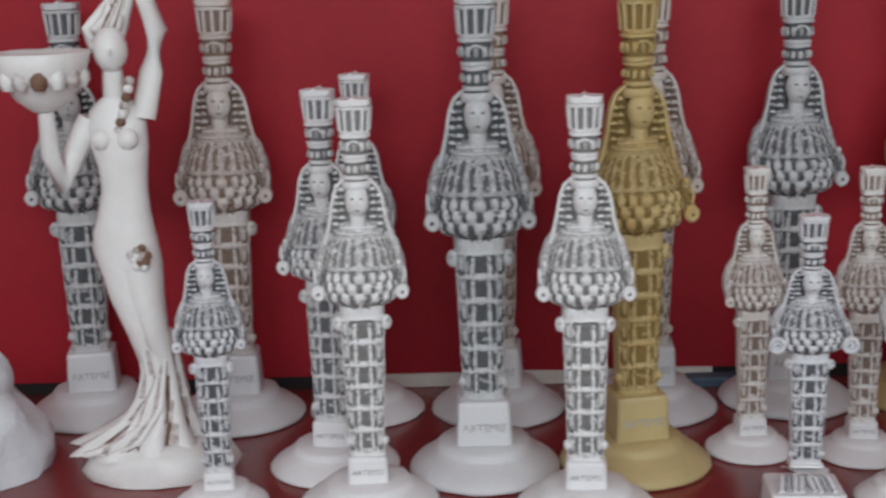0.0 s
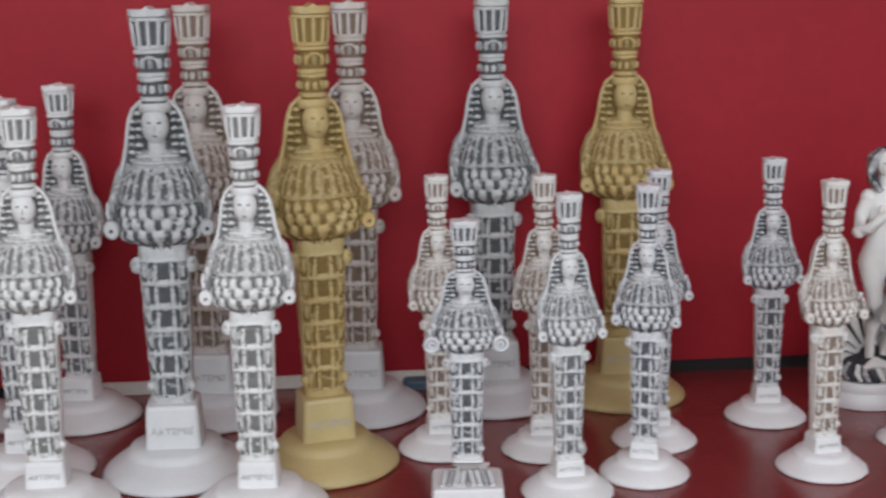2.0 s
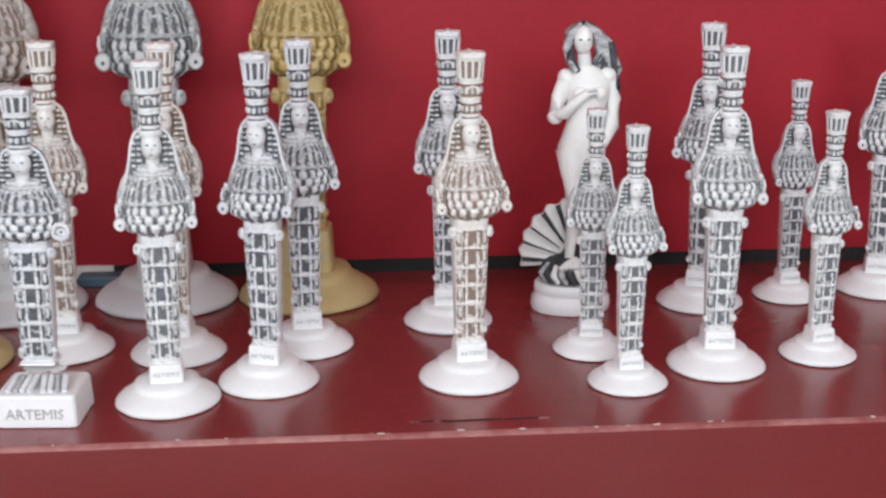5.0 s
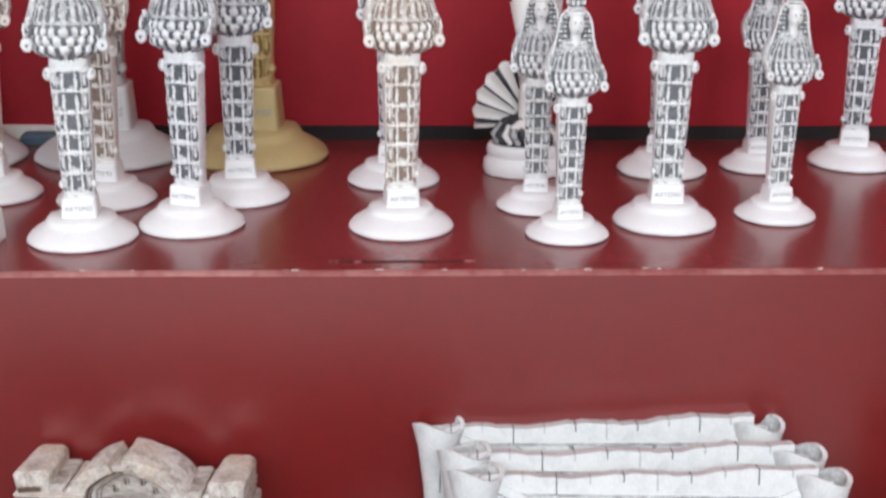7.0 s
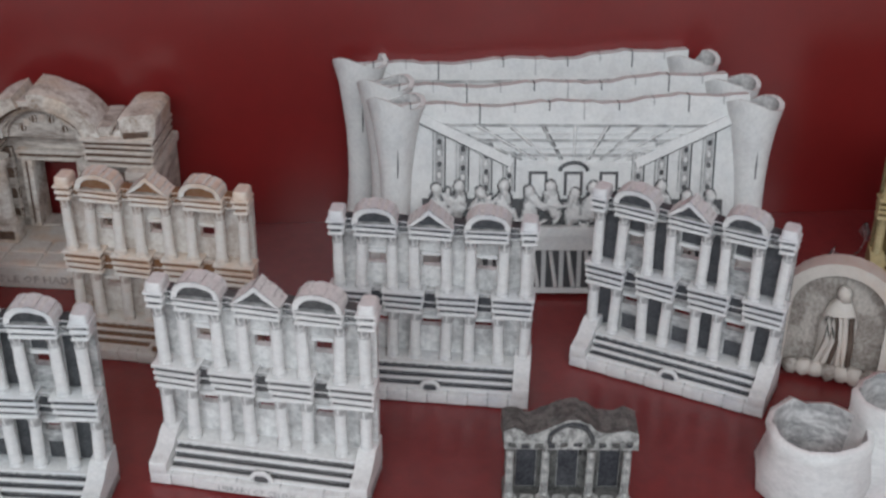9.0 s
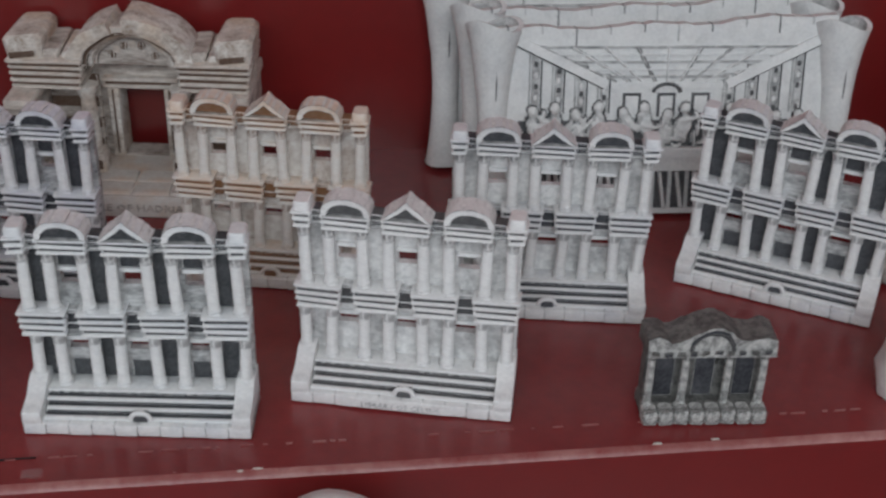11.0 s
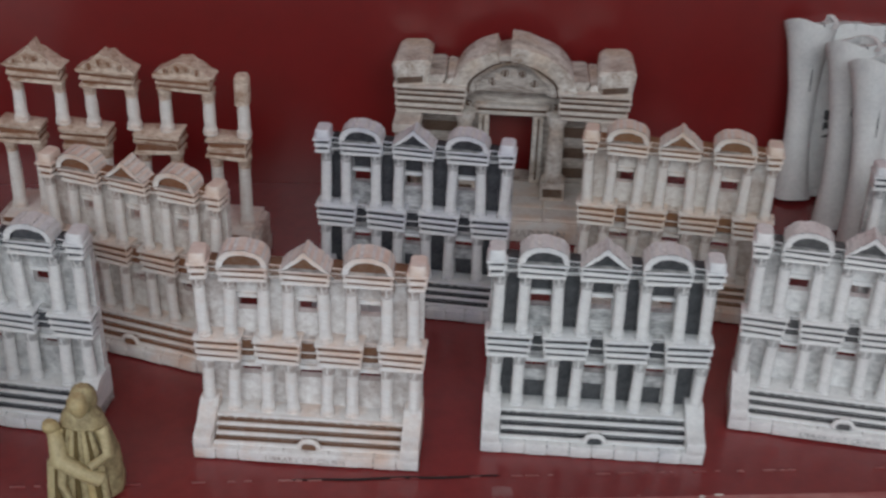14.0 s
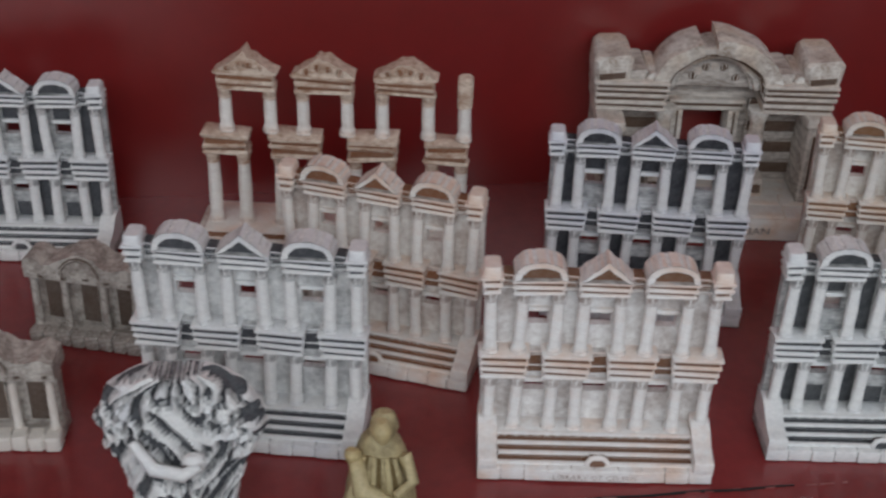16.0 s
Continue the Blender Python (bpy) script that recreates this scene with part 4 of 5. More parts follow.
def library(x0, y0, x1, y1, mats, label, dark_niches, inscription=False, height=1.0, z=LOW_Z):
    """A two-storeyed facade with steps; its front foot runs from (x0, y0) to (x1, y1)."""
    turn = math.degrees(math.atan2(y1 - y0, x1 - x0))
    width = math.hypot(x1 - x0, y1 - y0) / 0.09
    root = thing("library_model", None, pose((x0 + x1) / 2, (y0 + y1) / 2 - 0.003, z + 0.0006, 0, 0, turn) @ Matrix.Diagonal((width, width, height, 1)), label, "building model", "library facade models")
    mats = [*mats, stained_wall(mats[0])]
    rnd = random.Random(int(x0 * 9000))
    def put(name, key, build, m=None, text=""):
        if m is not None and name in ("column", "entablature", "pediment", "corner_block", "lintel"):
            lean = 2.2 if name == "column" else 1.3
            m = m @ pose(rnd.uniform(-0.0003, 0.0003), 0, 0, rnd.uniform(-0.4, 0.4), rnd.uniform(-lean, lean), rnd.uniform(-1, 1))
        return part(name, cached(key, build, mats), root, text, m)

    put("base", "lib_base", lambda g: [g.box(-0.045 + 0.009 * i + 0.0002, -0.036 + 0.009 * i - 0.0002, 0.0003 * (i % 2), 0.008, 0, 0.0052, 0) for i in range(10)] and g.box(-0.0448, 0.0448, 0.001, 0.027, 0, 0.005, 1))
    for s in (-1, 1):
        put("cheek_wall", "lib_cheek", lambda g: g.sweep_x([(0.0, 0.005), (0.0, 0.0102), (0.003, 0.0108), (0.0085, 0.0122), (0.0135, 0.0158), (0.0165, 0.0172), (0.027, 0.0172), (0.027, 0.005)], -0.0036, 0.0036, 0).roughen(0.0003, 200), pose(s * 0.0412, 0, 0))
    for i in range(4):
        put("step", "lib_step", lambda g: (g.box(-0.0376, 0.0376, 0.0005, 0.0148, 0, 0.0022, 2), g.box(-0.0376, 0.0376, 0, 0.0016, 0.0012, 0.0024, 0), g.roughen(0.0003, 180)), pose((0.0004 if i % 2 else 0), 0.003 + 0.0033 * i, 0.004 + 0.0021 * i))
    put("ledge", "lib_ledge", lambda g: (g.box(-0.0376, 0.0376, 0.0134, 0.0235, 0.0104, 0.0127, 0), [g.box(-0.0352 + 0.0041 * q, -0.0335 + 0.0041 * q, 0.0131, 0.0136, 0.011, 0.0121, 1) for q in range(18)], g.roughen(0.0004, 220)))
    put("arch", "lib_arch", lambda g: g.tube([(0.0042 * math.cos(a), 0, 0.0054 + max(-0.003, 0.0044 * math.sin(a)), 0.0011) for a in [-0.6 + (math.pi + 1.2) * i / 12 for i in range(13)]], 6, 0), pose(0.001, 0.0028, 0))
    put("arch_mouth", "lib_mouth", lambda g: g.box(-0.0032, 0.0032, -0.0006, 0.003, 0.0042, 0.0085, 2), pose(0.001, 0.0032, 0))
    holes = [(c - 0.0042, c + 0.0042, 0.0572, 0.0632) for c in LIB_BAYS] + [(c - 0.0046, c + 0.0046, 0.0262, 0.0305) for c in LIB_BAYS]
    put("back_wall", "lib_wall%d" % dark_niches, pierced(-0.0442, 0.0442, 0.0228, 0.0264, 0.012, 0.079, holes, 1 if dark_niches else 3))
    for a, b in ((0, 1), (2, 3), (4, 5), (6, 7)):
        c = (LIB_COLS[a] + LIB_COLS[b]) / 2
        if dark_niches:
            for zz, hh in ((0.0135, 0.0225), (0.0485, 0.0255)):
                put("niche", "lib_niche%g" % zz, lambda g, hh=hh: g.box(-0.0047, 0.0047, -0.0004, 0.002, 0, hh, 2, bevel=0.0004), pose(c, 0.0225, zz))
        put("entablature", "lib_ent", moulded(-0.0087, 0.0087, 0.0148, 0.0232, 0, 0.0112, 4), pose(c, 0, 0.0368))
    for c in LIB_BAYS:
        put("lintel", "lib_lintel", lambda g: (g.box(-0.0062, 0.0062, 0.0192, 0.0232, 0, 0.0078, 2), g.box(-0.006, 0.006, 0.0188, 0.0232, 0.0078, 0.0095, 1), g.box(-0.004, 0.004, 0.0186, 0.02, 0.003, 0.0036, 1), g.roughen(0.0004, 260)), pose(c, 0, 0.0376))
        put("window_head", "lib_head", lambda g: g.box(-0.0052, 0.0052, 0.0212, 0.0231, 0, 0.0016, 0, bevel=0.0004), pose(c, 0, 0.0636))
        put("window_head", "lib_head2", lambda g: g.box(-0.0054, 0.0054, 0.021, 0.0231, 0, 0.0016, 0, bevel=0.0004), pose(c, 0, 0.0312))
        if dark_niches:
            put("panel", "lib_panel", lambda g: g.box(-0.0048, 0.0048, -0.0003, 0.002, 0, 0.0075, 2, bevel=0.0003), pose(c, 0.0226, 0.0655))
            put("panel", "lib_panel_low", lambda g: g.box(-0.0046, 0.0046, -0.0003, 0.002, 0, 0.0075, 2, bevel=0.0003), pose(c, 0.0226, 0.0132))
    for k, c in enumerate(LIB_COLS):
        low = put("column", "lib_col_low", column_geo(0.0024, 0.0245), pose(c, 0.0176, 0.0125))
        part("capital", cached("lib_cap_low", capital_geo(0.0024, 0.0245), mats), low)
        up = put("column", "lib_col_up%d" % (k % 3), column_geo(0.0024, 0.0267, k % 3 + 0.4), pose(c, 0.0178, 0.0479))
        part("capital", cached("lib_cap_up%d" % (k % 3), capital_geo(0.0024, 0.0267, k % 3 + 0.4), mats), up)
    for c, is_round in zip(LIB_BAYS, (True, False, True)):
        put("entablature", "lib_top_ent", moulded(-0.0093, 0.0093, 0.0146, 0.0232, 0, 0.0066, 3), pose(c, 0, 0.0745))
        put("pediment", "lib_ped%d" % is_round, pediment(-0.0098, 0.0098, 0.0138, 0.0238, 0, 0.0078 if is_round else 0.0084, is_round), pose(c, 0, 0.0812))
    for c in (LIB_COLS[0] - 0.0006, LIB_COLS[7] + 0.0006):
        put("corner_block", "lib_corner", lambda g: (moulded(-0.0034, 0.0034, 0.015, 0.0245, 0, 0.0072, 3)(g), g.box(-0.0034, 0.0034, 0.015, 0.0248, 0.0073, 0.0112, 0, bevel=0.0009)), pose(c, 0, 0.0743))
    for a, b in ((0, 1), (2, 3), (4, 5), (6, 7)):
        put("frieze", "lib_frieze", moulded(-0.003, 0.003, 0.0185, 0.0245, 0, 0.007, 3, True), pose((LIB_COLS[a] + LIB_COLS[b]) / 2, 0, 0.0743))
    if inscription:
        part("inscription", cached("lib_words", lambda g: (g.box(-0.021, 0.021, -0.0005, 0.001, 0.0006, 0.0046, 0), g.words("LIBRARY OF CELSUS", 0.0036, 0, -0.0005, 0.0012, 1, 0.0002)), mats), root, "engraved name plate")
    return root


GREY_LIB = "white cast library facade with grey wash"
library(0.3335, 0.459, 0.4225, 0.447, BROWN, "white library facade model with warm brown wash", False, True)
library(0.448, 0.459, 0.537, 0.447, PALE_INK, "white library facade model with slate grey niches", True)
library(0.553, 0.4705, 0.641, 0.448, PALE, "white library facade model with light grey wash", False, True)
library(0.378, 0.567, 0.467, 0.549, INK, "white library facade model with black-blue recesses", True)
library(0.5, 0.566, 0.588, 0.546, TAUPE_LIB, "white library facade model with beige-brown wash", False)
library(0.624, 0.527, 0.713, 0.5115, GREY, "greyish library facade model standing before the scroll reliefs", False)
library(0.7365, 0.546, 0.8155, 0.4995, GREY, "turned library facade model with dark grey niches", True)
library(0.202, 0.4925, 0.2905, 0.473, GREY, "white library facade model with dark grey mouldings", False)
library(0.257, 0.546, 0.337, 0.5125, RUST, "angled library facade model with rust-brown wash", False)
library(0.093, 0.64, 0.181, 0.6285, GREY, "white library facade model near the red riser", True)
library(0.9, 0.6, 0.985, 0.58, GOLD, "ochre library facade model", True)


def temple():
    """A temple front: side walls, two columns, a broken arch over an open door, a paved forecourt."""
    root = thing("temple_model", None, pose(0.476, 0.6255, LOW_Z + 0.0006, 0, 0, -8) @ Matrix.Diagonal((1.06, 1, 0.905, 1)), "weathered taupe temple front model with a broken arch", "building model")
    mats = [TEMPLE[0], TEMPLE[1], TEMPLE[2]]
    def put(name, key, build, m=None, text=""):
        return part(name, cached(key, build, [TAUPE_LIB[0], TAUPE_LIB[0], TEMPLE[2]] if name in ("base", "slab") else [TEMPLE_STONE, TEMPLE[1], TEMPLE[2]] if name in ("arch_stone", "corner_block", "cornice_stone", "column", "door_jamb", "arch_moulding") else mats), root, text, m)
    put("base", "tem_base", lambda g: g.box(-0.056, 0.056, 0, 0.0585, 0, 0.0125, 0, bevel=0.001))
    for i in range(6):
        for j in range(2):
            put("slab", "tem_slab%d" % ((i + j) % 2), lambda g, k=(i + j) % 2: g.box(-0.0087, 0.0087, -0.006, 0.006, 0, 0.0015, k, bevel=0.0006), pose(-0.046 + 0.0184 * i, 0.0085 + 0.0125 * j, 0.0125))
    part("inscription", cached("tem_words", lambda g: g.words("TEMPLE OF HADRIAN", 0.0062, 0, -0.0002, 0.0035, 1, 0.0002), mats), root, "engraved dark letters")
    put("back_wall", "tem_wall", pierced(-0.055, 0.055, 0.046, 0.058, 0.0125, 0.083, [(-0.0125, 0.0125, 0.014, 0.057)]))
    for s in (-1, 1):
        for i in range(7):
            put("stone_course", "tem_course%d" % (i % 2), lambda g, k=i % 2: g.box(-0.0135, 0.0135, 0, 0.003, 0, 0.0062, 1 if k else 2, bevel=0.0008).roughen(0.0005, 160, k * 3.1), pose(s * 0.0335, 0.0433, 0.0185 + 0.0066 * i))
        put("pilaster", "tem_pil", lambda g: (g.box(-0.0055, 0.0055, 0, 0.052, 0, 0.05, 1, bevel=0.0008), g.box(-0.003, 0.003, -0.0006, 0.004, 0.006, 0.042, 2), g.box(-0.0065, 0.0065, -0.001, 0.053, 0.047, 0.052, 0, bevel=0.0006)), pose(s * 0.0497, 0.008 if s < 0 else 0.018, 0.0138))
        put("column", "tem_col", lambda g: (g.box(-0.0062, 0.0062, -0.0062, 0.0062, 0, 0.011, 0, bevel=0.0008), g.box(-0.0052, 0.0052, -0.0064, 0, 0.002, 0.008, 2), g.turned([(0.0052, 0.011), (0.0054, 0.0125), (0.0042, 0.014), (0.0041, 0.03), (0.0036, 0.044), (0.0042, 0.0455), (0.0054, 0.05), (0.0056, 0.052)], 12, 0)), pose(s * 0.0225, 0.0295, 0.0138))
        put("door_jamb", "tem_jamb", lambda g: (g.box(-0.0028, 0.0028, -0.003, 0.014, 0, 0.044, 0, bevel=0.0006), g.box(-0.0008, 0.0008, -0.0034, 0, 0.002, 0.043, 2)), pose(s * 0.0138, 0.0455, 0.0138))
        put("entablature", "tem_ent", lambda g: (moulded(-0.0165, 0.0165, 0, 0.036, 0, 0.0165, 5)(g), g.roughen(0.0011, 140)), pose(s * 0.0395, 0.0235, 0.0655))
        put("corner_block", "tem_corner", lambda g: (g.box(-0.0085, 0.0085, -0.004, 0.03, 0, 0.0135, 0, bevel=0.0022), g.box(-0.006, 0.006, -0.0045, 0, 0.001, 0.005, 2)) and g.roughen(0.0018, 110), pose(s * 0.049, 0.028, 0.082))
        put("cornice_stone", "tem_corn", lambda g: (g.box(-0.0046, 0.0046, 0, 0.03, 0, 0.0055, 1, bevel=0.0012), g.box(0.005, 0.0105, 0, 0.03, 0, 0.004, 0, bevel=0.001)) and g.roughen(0.0013, 130), pose(s * 0.0345 - 0.003, 0.027, 0.082))
    put("door_lintel", "tem_lintel", moulded(-0.018, 0.018, 0.042, 0.056, 0, 0.0065, 2), pose(0, 0, 0.0575))
    def ring(r0, r1, a0, a1, y0, y1, mat):
        def build(g):
            n = 14
            rings = []
            for i in range(n + 1):
                a = a0 + (a1 - a0) * i / n
                c, s = math.cos(a), math.sin(a)
                rings.append([(r0 * c, y0, r0 * s), (r1 * c, y0, r1 * s), (r1 * c, y1, r1 * s), (r0 * c, y1, r0 * s)])
            g.loft(rings, mat)
            g.roughen(0.0022 if r1 > 0.035 else 0.0014, 95, r0 * 77)
        return build
    c = pose(0, 0, 0.0752)
    put("arch_stone", "tem_arch_r", ring(0.0228, 0.0312, 0.02, 1.62, 0.0245, 0.05, 0), c)
    put("arch_stone", "tem_arch_l", ring(0.0228, 0.0305, 1.86, 3.12, 0.0245, 0.05, 0), c)
    put("keystone", "tem_key", ring(0.0212, 0.0265, 1.55, 1.93, 0.0275, 0.048, 1), c)
    put("arch_moulding", "tem_m1", ring(0.0208, 0.0232, 0.02, 3.12, 0.0275, 0.05, 2), c)
    put("arch_moulding", "tem_m2", ring(0.0186, 0.021, 0.02, 3.12, 0.03, 0.05, 0), c)
    put("arch_moulding", "tem_m3", ring(0.017, 0.0188, 0.02, 3.12, 0.0325, 0.05, 1), c)
    put("tympanum", "tem_tym", lambda g: (g.loft([[(0.0174 * math.cos(math.pi * i / 16), y, 0.0174 * math.sin(math.pi * i / 16)) for i in range(17)] for y in (0.036, 0.052)], 1), [g.ball((0.011 * math.cos(math.pi * i / 8), 0.0362, 0.002 + 0.01 * math.sin(math.pi * i / 8)), (0.0022, 0.0012, 0.003), 2 if i % 2 else 0, 6, 4) for i in range(1, 8)]), c)
    return root


temple()


def gateway():
    """A ruined two-storeyed colonnade with pediments on free columns."""
    root = thing("colonnade_model", None, pose(0.285, 0.594, LOW_Z + 0.0006, 0, 0, -10), "ruined white colonnade model with rust-brown entablatures", "building model")
    mats = list(RUST)
    stained = [GATE_STAIN, GATE_STAIN, RUST[2]]
    def put(name, key, build, m=None, text=""):
        return part(name, cached(key, build, mats if name in ("column", "step", "base") else stained), root, text, m)
    put("base", "gate_base", lambda g: g.box(-0.066, 0.066, 0.0, 0.04, 0, 0.009, 1, bevel=0.001) and g.box(-0.0655, 0.0655, 0.0145, 0.0395, 0.009, 0.0209, 1, bevel=0.001))
    for i in range(4):
        put("step", "gate_step", lambda g: g.box(-0.062, 0.062, 0, 0.03, 0, 0.0032, 0, front=2), pose(0, 0.003 + 0.003 * i, 0.009 + 0.0031 * i))
    u = 0.1245 / 890
    for k, (a, b) in enumerate(((40, 210), (262, 450), (512, 700), (770, 930))):
        c, w = ((a + b) / 2 - 485) * u, (b - a) / 2 * u
        for s in (-1, 1):
            part("capital", cached("gate_cap_low%d" % k, capital_geo(0.0031, 0.0375, k + 0.2), stained), put("column", "gate_low%d" % k, column_geo(0.0031, 0.0375, k + 0.2), pose(c + s * w * 0.6, 0.024, 0.0212)))
        put("entablature", "gate_ent%d" % k, lambda g, w=w, k=k: (moulded(-0.86 * w, 0.86 * w, -0.0058, 0.0058, 0, 0.0108, 3)(g), g.roughen(0.0019, 210, k * 2.2)), pose(c, 0.024, 0.0582))
    for k, (a, b, rise) in enumerate(((97, 305, 0.0095), (350, 555, 0.0085), (607, 820, 0.008))):
        c, w = ((a + b) / 2 - 485) * u, (b - a) / 2 * u
        for s in (-1, 1):
            part("capital", cached("gate_cap_up%d" % k, capital_geo(0.003, 0.0225, k + 1.7), stained), put("column", "gate_up%d" % k, column_geo(0.003, 0.0225, k + 1.7), pose(c + s * w * 0.7, 0.024, 0.069)))
        put("entablature", "gate_arch%d" % k, lambda g, w=w: (moulded(-0.9 * w, 0.9 * w, -0.005, 0.005, 0, 0.0078, 3)(g), g.roughen(0.0015, 190, w * 900)), pose(c, 0.024, 0.0911))
        def top(g, w=0.92 * w, rise=rise, k=k):
            pts = [(-w - 0.001 + (2 * w + 0.002) * i / 12, 0.0008 + rise * (1 - abs(1 - i / 6)) * (1 + 0.25 * noise.noise((i * 0.9, k * 5.0, 1)))) for i in range(13)]
            g.sweep_y([(-w - 0.001, 0)] + pts + [(w + 0.001, 0)], -0.005, 0.005, 1)
            for i in range(9):
                x = -w * 0.75 + 1.5 * w * i / 8
                g.ball((x, -0.005, 0.0015 + 0.4 * rise * (1 - abs(x) / w)), (0.0012, 0.0008, 0.0018), 2 if i % 2 else 0, 6, 4)
            g.roughen(0.001, 240, k * 1.3)
        put("pediment", "gate_ped%d" % k, top, pose(c, 0.024, 0.0985))
    put("column", "gate_single", column_geo(0.003, 0.0235, 9.1), pose((905 - 485) * u, 0.024, 0.069))
    put("capital_block", "gate_cap", lambda g: g.box(-0.0034, 0.0034, -0.0034, 0.0034, 0, 0.0145, 1, bevel=0.0012).roughen(0.0008, 240), pose((905 - 485) * u, 0.024, 0.0858))


gateway()


def small_ruin(x, y, turn, mats, label, k):
    """A small gate ruin with a humped, broken top over three bays; the wash covers most of it."""
    root = thing("ruin_model", None, pose(x, y, LOW_Z + 0.0006, 0, 0, turn) @ Matrix.Diagonal((k, k, k * 1.07, 1)), label, "building model", "small ruin models")
    mats = list(mats)
    def put(name, key, build, m=None):
        return part(name, cached(key, build, mats), root, "", m)
    for i in range(8):
        put("foot_stone", "ruin_stone%d" % (i % 3), lambda g, q=i % 3: g.box(-0.0032, 0.0032, 0, 0.008, 0, 0.0052 + 0.0004 * q, 0, bevel=0.0009).roughen(0.0006, 260, q * 4.4), pose(-0.0224 + 0.0064 * i, 0, 0))
    put("base", "ruin_base", lambda g: g.box(-0.0252, 0.0252, 0.003, 0.02, 0, 0.0052, 1, bevel=0.0008))
    put("back_wall", "ruin_wall", lambda g: pierced(-0.0245, 0.0245, 0.0125, 0.0185, 0.005, 0.032, [(0.0035, 0.0055, 0.02, 0.026), (-0.0175, -0.0135, 0.012, 0.02)])(g) or [g.box(c - 0.0042, c + 0.0042, 0.0117, 0.0135, 0.006, 0.026, 2) for c in (-0.0165, 0.0, 0.0165)])
    for i, c in enumerate((-0.0232, -0.0092, 0.0085, 0.0228)):
        part("capital", cached("ruin_cap%d" % (i % 2), capital_geo(0.0017, 0.024, i % 2 + 3.3), mats), put("column", "ruin_col%d" % (i % 2), column_geo(0.0017, 0.024, i % 2 + 3.3), pose(c, 0.0075, 0.005)))
    def hump(g):
        n = 24
        pts = [(-0.026 + 0.052 * i / n, 0.0055 + 0.0075 * math.exp(-((i - 12) / 5.0) ** 2) + 0.0035 * math.exp(-((i - 1.5) / 2.0) ** 2) + 0.0035 * math.exp(-((i - 22) / 2.4) ** 2) + 0.001 * noise.noise((i * 1.1, 0, 0))) for i in range(n + 1)]
        g.sweep_y([(-0.026, 0)] + pts + [(0.026, 0)], 0.0045, 0.0195, 0, False, 1)
        for i in range(10):
            g.box(-0.024 + 0.005 * i, -0.021 + 0.005 * i, 0.0038, 0.006, 0.001, 0.0032, 2 if i % 2 else 0)
        g.tube([(0.0085 * math.cos(a), 0.0048, 0.0035 + 0.0075 * math.sin(a), 0.0012) for a in [math.pi * i / 10 for i in range(11)]], 5, 2)
        g.roughen(0.0009, 220)
    part("entablature", cached("ruin_top", hump, [mats[1], mats[0], mats[2]]), root, "", pose(0, 0, 0.0285))


RUIN_LIGHT = surface("ruin_light", (0.62, 0.61, 0.58), (0.06, 0.06, 0.058), 240, 900, 0.42, 0.58, rough=0.7, bump=0.35)
RUIN_GREY = surface("ruin_grey", (0.22, 0.215, 0.2), (0.022, 0.022, 0.022), 260, 900, 0.4, 0.62, rough=0.7, bump=0.35)
small_ruin(0.7195, 0.4365, -4, (RUIN_LIGHT, RUIN_GREY, INK[2]), "small dark grey gate ruin model", 1.0)
small_ruin(0.176, 0.5555, -18, (TAUPE[1], TAUPE[1], TAUPE[2]), "small brown gate ruin model", 1.0)
small_ruin(0.1495, 0.4895, -6, TAUPE, "small pale pinkish gate ruin model", 1.0)


